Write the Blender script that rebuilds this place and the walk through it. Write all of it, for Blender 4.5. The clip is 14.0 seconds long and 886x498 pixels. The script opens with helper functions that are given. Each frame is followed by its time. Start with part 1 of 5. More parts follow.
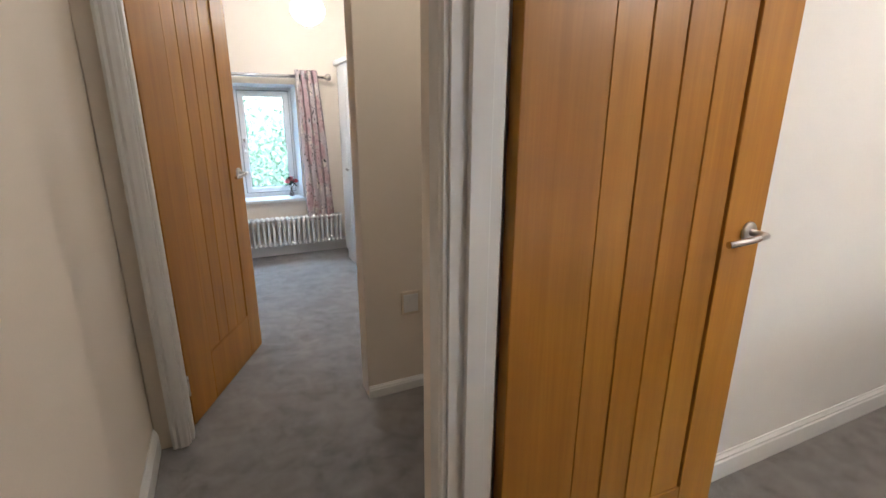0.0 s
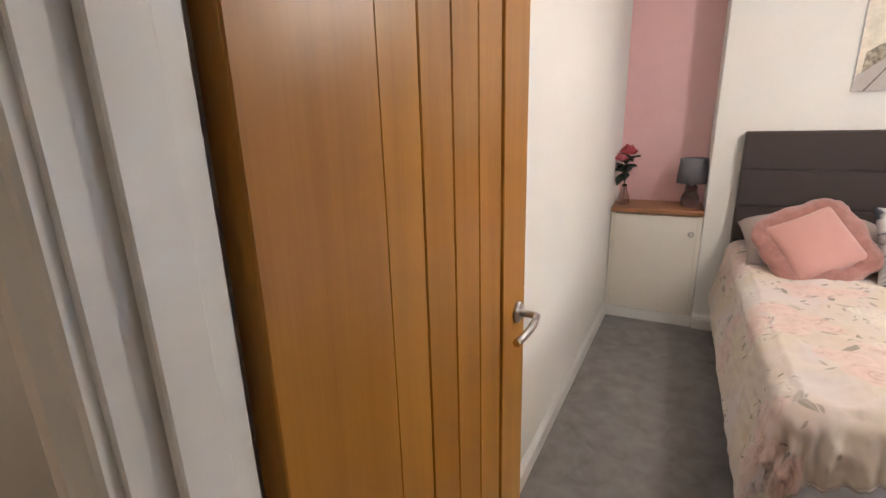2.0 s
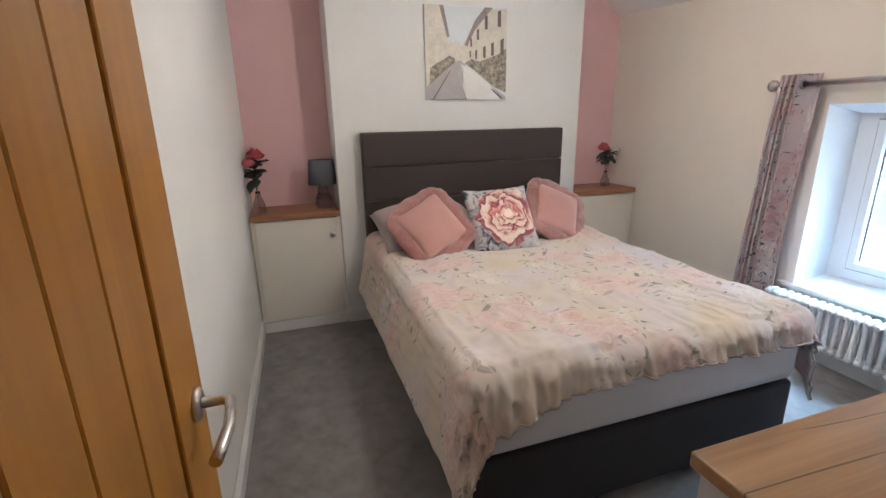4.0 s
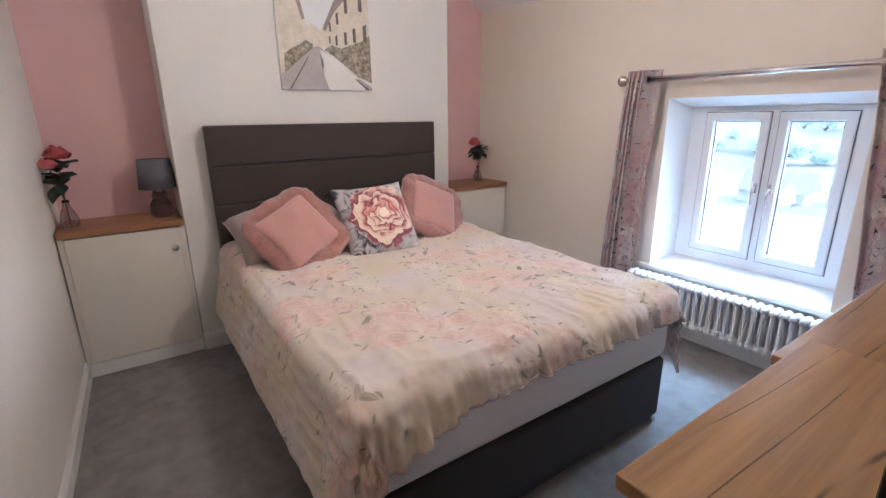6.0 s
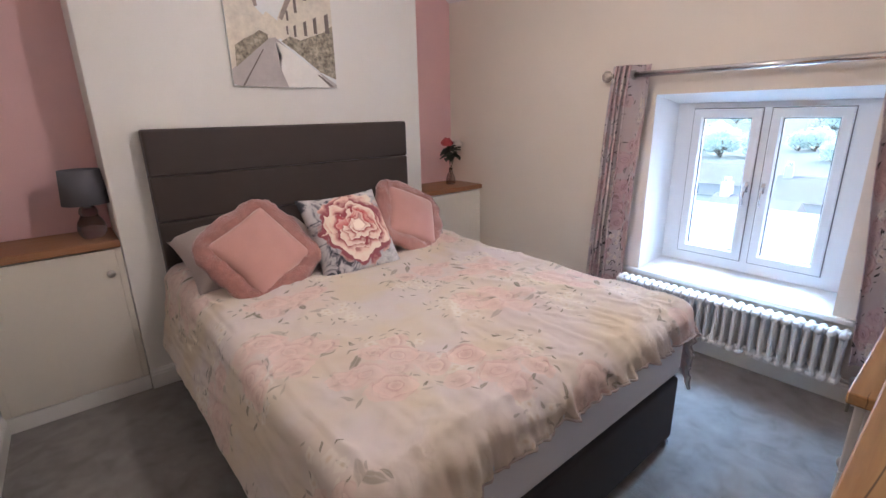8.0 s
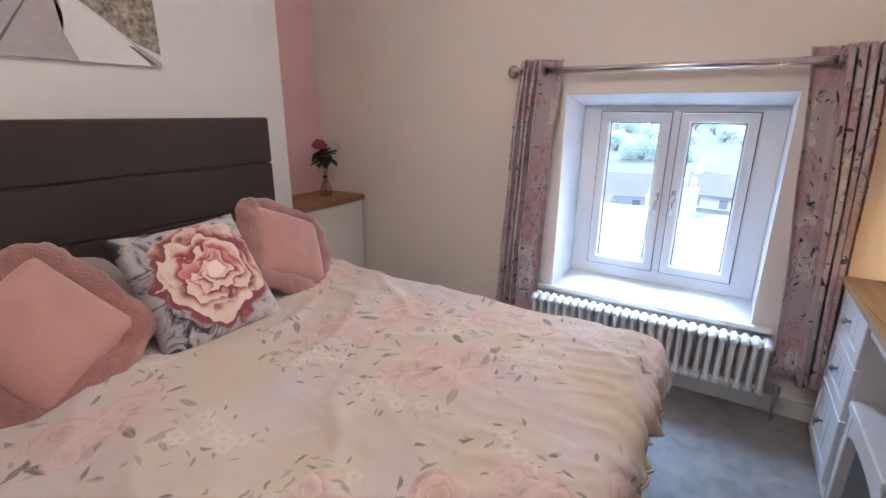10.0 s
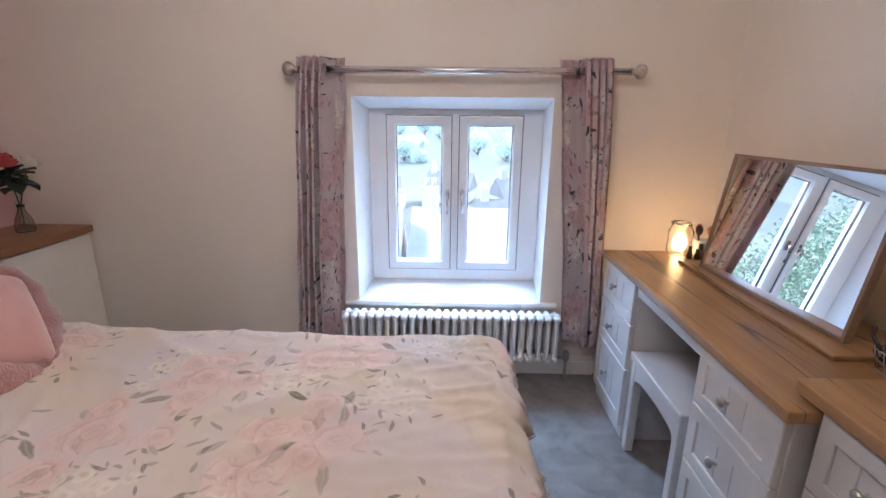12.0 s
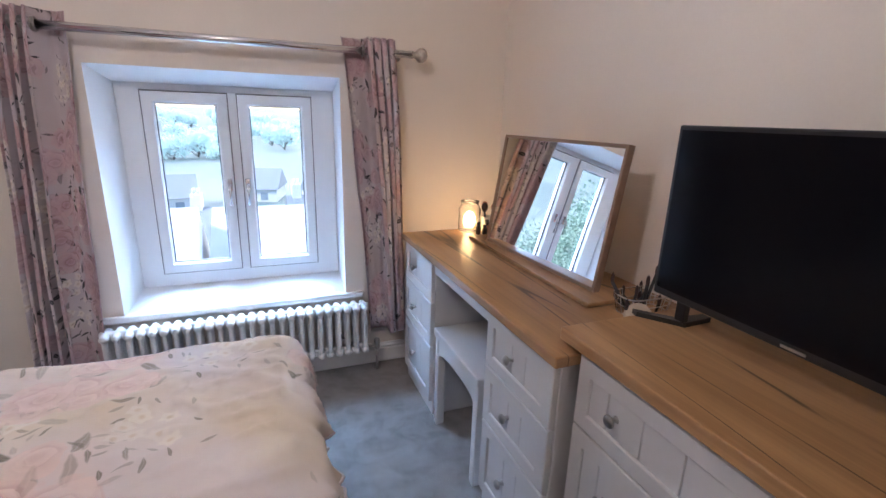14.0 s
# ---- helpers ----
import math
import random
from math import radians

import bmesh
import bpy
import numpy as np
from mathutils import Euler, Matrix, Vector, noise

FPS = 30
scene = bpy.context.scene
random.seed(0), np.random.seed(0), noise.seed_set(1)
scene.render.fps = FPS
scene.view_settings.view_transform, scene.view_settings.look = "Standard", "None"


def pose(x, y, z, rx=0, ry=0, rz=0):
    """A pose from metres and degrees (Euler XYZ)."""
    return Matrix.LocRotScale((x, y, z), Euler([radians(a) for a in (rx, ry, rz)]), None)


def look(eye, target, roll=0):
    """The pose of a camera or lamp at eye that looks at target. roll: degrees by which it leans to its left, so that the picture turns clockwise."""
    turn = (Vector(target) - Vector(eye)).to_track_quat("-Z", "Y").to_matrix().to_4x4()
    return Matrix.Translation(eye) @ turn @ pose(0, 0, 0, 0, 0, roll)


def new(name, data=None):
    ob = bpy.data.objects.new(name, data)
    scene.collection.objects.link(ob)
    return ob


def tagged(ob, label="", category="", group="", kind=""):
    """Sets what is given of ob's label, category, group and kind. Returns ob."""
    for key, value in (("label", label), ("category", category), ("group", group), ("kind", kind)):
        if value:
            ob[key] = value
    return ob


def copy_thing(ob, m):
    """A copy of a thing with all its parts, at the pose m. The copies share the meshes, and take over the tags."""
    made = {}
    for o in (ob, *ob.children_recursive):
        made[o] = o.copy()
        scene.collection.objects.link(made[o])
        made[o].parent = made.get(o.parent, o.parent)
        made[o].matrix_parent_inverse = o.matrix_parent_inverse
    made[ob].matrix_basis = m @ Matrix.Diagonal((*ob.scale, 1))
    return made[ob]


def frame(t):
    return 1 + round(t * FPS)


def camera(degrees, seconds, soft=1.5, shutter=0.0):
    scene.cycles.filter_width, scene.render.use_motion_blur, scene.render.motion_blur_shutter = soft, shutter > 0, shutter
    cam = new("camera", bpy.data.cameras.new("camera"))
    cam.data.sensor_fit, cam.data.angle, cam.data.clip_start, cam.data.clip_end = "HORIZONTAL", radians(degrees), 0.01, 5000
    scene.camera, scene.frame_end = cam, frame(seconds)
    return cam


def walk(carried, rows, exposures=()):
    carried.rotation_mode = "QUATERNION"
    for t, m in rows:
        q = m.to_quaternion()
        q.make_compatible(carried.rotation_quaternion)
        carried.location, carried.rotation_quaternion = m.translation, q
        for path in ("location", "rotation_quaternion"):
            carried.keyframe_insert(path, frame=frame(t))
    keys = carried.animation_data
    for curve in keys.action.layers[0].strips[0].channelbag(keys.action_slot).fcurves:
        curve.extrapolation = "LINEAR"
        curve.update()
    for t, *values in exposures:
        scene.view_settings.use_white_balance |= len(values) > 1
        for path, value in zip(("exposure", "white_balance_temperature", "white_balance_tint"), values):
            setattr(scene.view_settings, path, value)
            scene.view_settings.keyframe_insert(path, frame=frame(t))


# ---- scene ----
cam = camera(87.8, 14.0)
PATH = [
    (0, (-3.609, -0.767, 1.274), (-2.783, 0.97, 0.726), 0.2),
    (0.5, (-3.588, -0.617, 1.333), (-2.694, 1.086, 0.786), 0.2),
    (1, (-3.564, -0.511, 1.451), (-2.381, 1.008, 0.907), -1.4),
    (1.5, (-3.481, -0.453, 1.445), (-2.006, 0.78, 0.894), -0.4),
    (2, (-3.392, -0.379, 1.437), (-1.677, 0.497, 0.898), -1.6),
    (2.5, (-3.305, -0.364, 1.44), (-1.413, -0.005, 0.898), 0.7),
    (3, (-3.225, -0.334, 1.44), (-1.303, -0.435, 0.898), 0.4),
    (3.5, (-3.156, -0.271, 1.422), (-1.286, -0.723, 0.876), 0.1),
    (4, (-3.128, -0.243, 1.415), (-1.305, -0.855, 0.862), -1.0),
    (4.2, (-3.104, -0.24, 1.398), (-1.297, -0.936, 0.853), -1.0),
    (6.5, (-2.905, -0.35, 1.36), (-1.353, -1.478, 0.796), -0.6),
    (7, (-2.859, -0.345, 1.369), (-1.337, -1.515, 0.807), -0.6),
    (9.5, (-2.218, -0.564, 1.365), (-0.976, -2.02, 0.783), -0.6),
    (10, (-2.087, -0.642, 1.36), (-1.085, -2.275, 0.786), 0.4),
    (10.2, (-2.016, -0.672, 1.362), (-1.158, -2.385, 0.79), -0.2),
    (10.5, (-1.92, -0.715, 1.354), (-1.251, -2.517, 0.803), -0.9),
    (11, (-1.825, -0.753, 1.363), (-1.459, -2.635, 0.795), -0.1),
    (11.5, (-1.814, -0.77, 1.345), (-1.601, -2.681, 0.794), 0.6),
    (12, (-1.823, -0.785, 1.339), (-1.781, -2.711, 0.8), 0.6),
    (12.5, (-1.862, -0.814, 1.313), (-2.107, -2.727, 0.786), 1.2),
    (13, (-1.881, -0.826, 1.304), (-2.32, -2.703, 0.769), 1.7),
    (13.5, (-1.903, -0.839, 1.299), (-2.469, -2.679, 0.758), 1.8),
    (14, (-1.927, -0.85, 1.284), (-2.642, -2.637, 0.738), 1.8),
]
EXPOSURES = [(0.0, 3.75, 5750, 10), (1.0, 3.64, 5700, 10), (1.5, 3.70, 5720, 12), (2.0, 3.70, 5850, 12), (2.5, 3.56, 5600, 10), (3.0, 3.58, 5180, 4), (3.5, 3.24, 5430, 6), (4.0, 3.2, 5560, 9), (7.0, 3.16, 5700, 18), (9.5, 2.87, 5780, 19), (11.0, 2.83, 5780, 20), (14.0, 2.78, 5530, 19)]
walk(cam, [(t, look(eye, target, roll)) for t, eye, target, roll in PATH], EXPOSURES)

# ---- light ----
world = bpy.data.worlds.new("overcast_sky")
scene.world = world
world.use_nodes = True
wn = world.node_tree.nodes
sky = wn.new("ShaderNodeTexSky")
sky.sky_type = "NISHITA"
sky.sun_disc = False
sky.sun_elevation = radians(38)
sky.sun_rotation = radians(200)
sky.dust_density = 3.0
wn["Background"].inputs["Strength"].default_value = 0.15
world.node_tree.links.new(sky.outputs["Color"], wn["Background"].inputs["Color"])

SUN_POWER, WINDOW_POWER, WINDOW2_POWER = 1.3, 47.0, 12.0
CEILING_POWER, CEILING2_POWER, LANDING_FILL_POWER, JAR_POWER = 3.0, 1.7, 0.27, 0.065
LAMP_COLOUR, SKY_COLOUR = (1.0, 0.86, 0.71), (0.47, 0.73, 1.0)


def lamp(name, kind, power, m, color, **more):
    data = bpy.data.lights.new(name, kind)
    data.energy, data.color = power, color
    for key, value in more.items():
        if key == "size":
            data.shape, data.size = "RECTANGLE", value[0]
            data.size_y = value[1]
        elif key == "radius":
            data.shadow_soft_size = value
        elif key == "angle":
            data.angle = value
    ob = new(name, data)
    ob.matrix_basis = m
    return ob


lamp("sun", "SUN", SUN_POWER, look((9, 3, 9), (0, 0, 0)), (1.0, 0.95, 0.88), angle=radians(12))
lamp("window_daylight", "AREA", WINDOW_POWER, look((-1.82, -4.05, 2.15), (-1.82, -3.05, 0.7)), SKY_COLOUR, size=(1.5, 1.1))
lamp("window_daylight", "AREA", WINDOW2_POWER, look((-3.3, 4.75, 2.35), (-3.3, 3.6, 0.8)), SKY_COLOUR, size=(1.5, 1.0))
lamp("ceiling_bulb", "POINT", CEILING_POWER, pose(-1.58, -1.38, 2.07), LAMP_COLOUR, radius=0.05)
lamp("ceiling_bulb", "POINT", CEILING2_POWER, pose(-2.953, 2.8, 1.985), LAMP_COLOUR, radius=0.08)
# Added fill lamp, placed out of view to brighten the landing walls.
lamp("landing_fill", "POINT", LANDING_FILL_POWER, pose(-2.95, 0.55, 2.15), LAMP_COLOUR, radius=0.08)

# ---- materials ----
MATS = {}


def nodes_of(name):
    m = bpy.data.materials.new(name)
    m.use_nodes = True
    t = m.node_tree
    return m, t, t.nodes["Principled BSDF"]


def link(t, a, b):
    t.links.new(a, b)


def ramp(t, stops, source=None, mode="LINEAR"):
    r = t.nodes.new("ShaderNodeValToRGB")
    r.color_ramp.interpolation = mode
    while len(r.color_ramp.elements) < len(stops):
        r.color_ramp.elements.new(0.5)
    for e, (p, c) in zip(r.color_ramp.elements, stops):
        e.position = p
        e.color = (*c, 1) if len(c) == 3 else c
    if source:
        link(t, source, r.inputs["Fac"])
    return r


def coords(t, kind="Object", scale=(1, 1, 1), rot=(0, 0, 0)):
    c = t.nodes.new("ShaderNodeTexCoord")
    mp = t.nodes.new("ShaderNodeMapping")
    mp.inputs["Scale"].default_value = scale
    mp.inputs["Rotation"].default_value = rot
    link(t, c.outputs[kind], mp.inputs["Vector"])
    return mp.outputs["Vector"]


def noise_tex(t, vec, scale, detail=4.0, rough=0.55, distort=0.0):
    n = t.nodes.new("ShaderNodeTexNoise")
    n.inputs["Scale"].default_value = scale
    n.inputs["Detail"].default_value = detail
    n.inputs["Roughness"].default_value = rough
    n.inputs["Distortion"].default_value = distort
    link(t, vec, n.inputs["Vector"])
    return n.outputs["Fac"]


def math_node(t, op, a, b=0.0, c=0.0):
    n = t.nodes.new("ShaderNodeMath")
    n.operation = op
    for i, v in enumerate((a, b, c)):
        if isinstance(v, (int, float)):
            n.inputs[i].default_value = v
        else:
            link(t, v, n.inputs[i])
    return n.outputs[0]


def mix(t, fac, a, b, kind="MIX"):
    n = t.nodes.new("ShaderNodeMix")
    n.data_type, n.blend_type = "RGBA", kind
    for i, v in ((0, fac), (6, a), (7, b)):
        if isinstance(v, (int, float)):
            n.inputs[i].default_value = v
        elif isinstance(v, tuple):
            n.inputs[i].default_value = (*v, 1)
        else:
            link(t, v, n.inputs[i])
    return n.outputs[2]


def bump(t, p, height, strength, distance):
    b = t.nodes.new("ShaderNodeBump")
    b.inputs["Strength"].default_value = strength
    b.inputs["Distance"].default_value = distance
    link(t, height, b.inputs["Height"])
    link(t, b.outputs["Normal"], p.inputs["Normal"])


def shade(c, k):
    return tuple(min(1.0, v * k) for v in c)


def plain(name, color, rough=0.5, metal=0.0, var=0.06, fine=60.0, coarse=3.0, relief=0.0, relief_size=0.002, sheen=0.0):
    """A surface with grain and broad variation of its colour, and fine relief."""
    m, t, p = nodes_of(name)
    v = coords(t)
    a = noise_tex(t, v, coarse, 3)
    b = noise_tex(t, v, fine, 4)
    f = math_node(t, "ADD", math_node(t, "MULTIPLY", a, 0.6), math_node(t, "MULTIPLY", b, 0.4))
    r = ramp(t, [(0.3, shade(color, 1 - var)), (0.7, shade(color, 1 + var))], f)
    link(t, r.outputs["Color"], p.inputs["Base Color"])
    rr = math_node(t, "MULTIPLY_ADD", a, 0.16, rough - 0.08)
    link(t, rr, p.inputs["Roughness"])
    p.inputs["Metallic"].default_value = metal
    if sheen:
        p.inputs["Sheen Weight"].default_value = sheen
    if relief:
        bump(t, p, b, relief, relief_size)
    MATS[name] = m
    return m


def wood(name, dark, light, axis=2, grain=1.0, rough=0.42, cracks=0.0):
    """Wood whose grain runs along an axis, with rays, pores and (for rustic tops) dark cracks and knots."""
    m, t, p = nodes_of(name)
    sc = [14.0 * grain] * 3
    sc[axis] = 0.9 * grain
    v = coords(t, scale=tuple(sc))
    a = noise_tex(t, v, 1.2, 5, 0.6, 0.6)
    sc2 = [110.0 * grain] * 3
    sc2[axis] = 2.5 * grain
    b = noise_tex(t, coords(t, scale=tuple(sc2)), 1.0, 3, 0.6)
    c = noise_tex(t, coords(t), 2.0, 2)
    f = math_node(t, "ADD", math_node(t, "MULTIPLY", a, 0.62), math_node(t, "ADD", math_node(t, "MULTIPLY", b, 0.23), math_node(t, "MULTIPLY", c, 0.15)))
    info = t.nodes.new("ShaderNodeObjectInfo")
    f = math_node(t, "ADD", f, math_node(t, "MULTIPLY_ADD", info.outputs["Random"], 0.10, -0.05))
    r = ramp(t, [(0.30, dark), (0.50, tuple((x + y) / 2 for x, y in zip(dark, light))), (0.68, light)], f)
    col = r.outputs["Color"]
    if cracks:
        sc3 = [9.0] * 3
        sc3[axis] = 0.55
        w = noise_tex(t, coords(t, scale=tuple(sc3)), 1.0, 1.5, 0.35, 0.1)
        line = math_node(t, "ABSOLUTE", math_node(t, "SUBTRACT", w, 0.5))
        sw = [6.0] * 3
        sw[axis] = 2.2
        where = noise_tex(t, coords(t, scale=tuple(sw)), 1.0, 2)
        lim = ramp(t, [(0.47, (0, 0, 0)), (0.55, (1, 1, 1))], where).outputs["Color"]
        k = ramp(t, [(0.0, (1, 1, 1)), (0.004, (0.8, 0.8, 0.8)), (0.010, (0, 0, 0))], line).outputs["Color"]
        k = math_node(t, "MULTIPLY", k, math_node(t, "MULTIPLY", lim, cracks))
        col = mix(t, k, col, shade(dark, 0.22))
        vo = t.nodes.new("ShaderNodeTexVoronoi")
        vo.inputs["Scale"].default_value = 1.0
        sk = [5.0] * 3
        sk[axis] = 3.2
        link(t, coords(t, scale=tuple(sk)), vo.inputs["Vector"])
        kn = ramp(t, [(0.0, (1, 1, 1)), (0.06, (0, 0, 0))], vo.outputs["Distance"]).outputs["Color"]
        col = mix(t, math_node(t, "MULTIPLY", kn, 0.7), col, shade(dark, 0.35))
    link(t, col, p.inputs["Base Color"])
    link(t, math_node(t, "MULTIPLY_ADD", b, 0.2, rough - 0.1), p.inputs["Roughness"])
    bump(t, p, b, 0.12, 0.001)
    MATS[name] = m
    return m


def carpet(name, color):
    m, t, p = nodes_of(name)
    v = coords(t)
    fine = noise_tex(t, v, 420.0, 3, 0.7)
    mid = noise_tex(t, v, 11.0, 4, 0.6, 0.4)
    big = noise_tex(t, v, 3.4, 3, 0.55, 0.3)
    f = math_node(t, "ADD", math_node(t, "MULTIPLY", fine, 0.35), math_node(t, "ADD", math_node(t, "MULTIPLY", mid, 0.40), math_node(t, "MULTIPLY", big, 0.25)))
    r = ramp(t, [(0.38, shade(color, 0.60)), (0.5, color), (0.62, shade(color, 1.32))], f)
    link(t, r.outputs["Color"], p.inputs["Base Color"])
    p.inputs["Roughness"].default_value = 0.95
    p.inputs["Sheen Weight"].default_value = 0.25
    bump(t, p, math_node(t, "ADD", fine, math_node(t, "MULTIPLY", mid, 0.8)), 0.6, 0.006)
    MATS[name] = m
    return m


def cells(t, vec, cell, seed, rand=0.8):
    """Scattered motifs: the place in each motif in units of the cell, its random numbers and its own centre."""
    off = t.nodes.new("ShaderNodeVectorMath")
    off.operation = "ADD"
    off.inputs[1].default_value = (seed * 3.7, seed * 5.3, 0)
    link(t, vec, off.inputs[0])
    vo = t.nodes.new("ShaderNodeTexVoronoi")
    vo.voronoi_dimensions = "2D"
    vo.inputs["Scale"].default_value = 1.0 / cell
    vo.inputs["Randomness"].default_value = rand
    link(t, off.outputs[0], vo.inputs["Vector"])
    loc = t.nodes.new("ShaderNodeVectorMath")
    loc.operation = "SUBTRACT"
    link(t, off.outputs[0], loc.inputs[0])
    link(t, vo.outputs["Position"], loc.inputs[1])
    sep = t.nodes.new("ShaderNodeSeparateXYZ")
    link(t, loc.outputs[0], sep.inputs[0])
    pick = t.nodes.new("ShaderNodeSeparateColor")
    link(t, vo.outputs["Color"], pick.inputs[0])
    back = t.nodes.new("ShaderNodeVectorMath")
    back.operation = "SUBTRACT"
    back.inputs[1].default_value = (seed * 3.7, seed * 5.3, 0)
    link(t, vo.outputs["Position"], back.inputs[0])
    x = math_node(t, "MULTIPLY", sep.outputs["X"], 1.0 / cell)
    y = math_node(t, "MULTIPLY", sep.outputs["Y"], 1.0 / cell)
    return x, y, vo.outputs["Distance"], pick.outputs, back.outputs[0]


def step(t, value, a, b):
    """0 below a, 1 above b."""
    n = t.nodes.new("ShaderNodeMapRange")
    n.inputs["From Min"].default_value, n.inputs["From Max"].default_value = a, b
    link(t, value, n.inputs["Value"])
    return n.outputs["Result"]


def polar_cells(t, x, y, d, turns, depth=2.3):
    """Petals as cells in angle and logarithm of the radius; the value runs from 0 at a petal's rim to 1 in its heart."""
    ang = math_node(t, "ARCTAN2", y, x)
    lg = math_node(t, "LOGARITHM", math_node(t, "ADD", d, 0.03), 2.718)
    comb = t.nodes.new("ShaderNodeCombineXYZ")
    link(t, math_node(t, "MULTIPLY_ADD", lg, 0.5, math_node(t, "MULTIPLY", ang, turns)), comb.inputs[0])
    link(t, math_node(t, "MULTIPLY", lg, depth), comb.inputs[1])
    vo = t.nodes.new("ShaderNodeTexVoronoi")
    vo.voronoi_dimensions = "2D"
    vo.feature = "DISTANCE_TO_EDGE"
    vo.inputs["Scale"].default_value = 1.0
    link(t, comb.outputs[0], vo.inputs["Vector"])
    return ramp(t, [(0.0, (0, 0, 0)), (0.34, (1, 1, 1))], vo.outputs["Distance"]).outputs["Color"]


def petals(t, x, y, d, turns, depth, seed=0.0):
    """Overlapping petals round a heart: the value runs from 0 at a petal's base to 1 at its outer rim."""
    ang = math_node(t, "ARCTAN2", y, x)
    lg = math_node(t, "LOGARITHM", math_node(t, "ADD", d, 0.03), 2.718)
    comb = t.nodes.new("ShaderNodeCombineXYZ")
    link(t, math_node(t, "ADD", math_node(t, "MULTIPLY_ADD", lg, 0.6, math_node(t, "MULTIPLY", ang, turns)), seed), comb.inputs[0])
    link(t, math_node(t, "MULTIPLY", lg, depth), comb.inputs[1])
    vo = t.nodes.new("ShaderNodeTexVoronoi")
    vo.voronoi_dimensions = "2D"
    vo.inputs["Scale"].default_value = 1.0
    link(t, comb.outputs[0], vo.inputs["Vector"])
    way = t.nodes.new("ShaderNodeVectorMath")
    way.operation = "SUBTRACT"
    link(t, comb.outputs[0], way.inputs[0])
    link(t, vo.outputs["Position"], way.inputs[1])
    sep = t.nodes.new("ShaderNodeSeparateXYZ")
    link(t, way.outputs[0], sep.inputs[0])
    pick = t.nodes.new("ShaderNodeSeparateColor")
    link(t, vo.outputs["Color"], pick.inputs[0])
    return step(t, sep.outputs["Y"], -0.55, 0.45), pick.outputs


def clusters(t, vec, size, seed, wobble):
    """A field that rises towards the middle of each bunch in the print."""
    off = t.nodes.new("ShaderNodeVectorMath")
    off.operation = "ADD"
    off.inputs[1].default_value = (seed * 1.9, seed * 2.3, 0)
    link(t, vec, off.inputs[0])
    vo = t.nodes.new("ShaderNodeTexVoronoi")
    vo.voronoi_dimensions = "2D"
    vo.inputs["Scale"].default_value = 1.0 / size
    vo.inputs["Randomness"].default_value = 0.75
    link(t, off.outputs[0], vo.inputs["Vector"])
    bend = math_node(t, "MULTIPLY_ADD", noise_tex(t, vec, 3.0 / size, 1), wobble, -wobble / 2)
    return math_node(t, "ADD", math_node(t, "SUBTRACT", 1.0, vo.outputs["Distance"]), bend)


def leaves(t, vec, cell, seed, field, lo, hi, share, slim=0.135, ink=1.0):
    """Pointed leaves with a pale vein, each turned its own way, where the field at their centre lies between lo and hi."""
    x, y, d, pick, at = cells(t, vec, cell, seed, 0.9)
    a = math_node(t, "MULTIPLY", pick[0], 6.283)
    c, s = math_node(t, "COSINE", a), math_node(t, "SINE", a)
    u = math_node(t, "ADD", math_node(t, "MULTIPLY", x, c), math_node(t, "MULTIPLY", y, s))
    v = math_node(t, "SUBTRACT", math_node(t, "MULTIPLY", y, c), math_node(t, "MULTIPLY", x, s))
    k = math_node(t, "MULTIPLY", u, 2.3)
    half = math_node(t, "MULTIPLY", math_node(t, "SUBTRACT", 1.0, math_node(t, "MULTIPLY", k, k)), slim)
    shape = step(t, math_node(t, "SUBTRACT", half, math_node(t, "ABSOLUTE", v)), 0.0, 0.05)
    vein = math_node(t, "MULTIPLY_ADD", step(t, math_node(t, "ABSOLUTE", v), 0.0, 0.03), 0.35, 0.65)
    n = field(at)
    on = math_node(t, "MULTIPLY", math_node(t, "GREATER_THAN", n, lo), math_node(t, "LESS_THAN", n, hi))
    on = math_node(t, "MULTIPLY", on, math_node(t, "LESS_THAN", pick[1], share))
    tone = math_node(t, "MULTIPLY", math_node(t, "MINIMUM", math_node(t, "MULTIPLY_ADD", pick[2], 0.62 * ink, 0.25 * ink), 1.0), vein)
    return math_node(t, "MULTIPLY", math_node(t, "MULTIPLY", shape, on), tone)


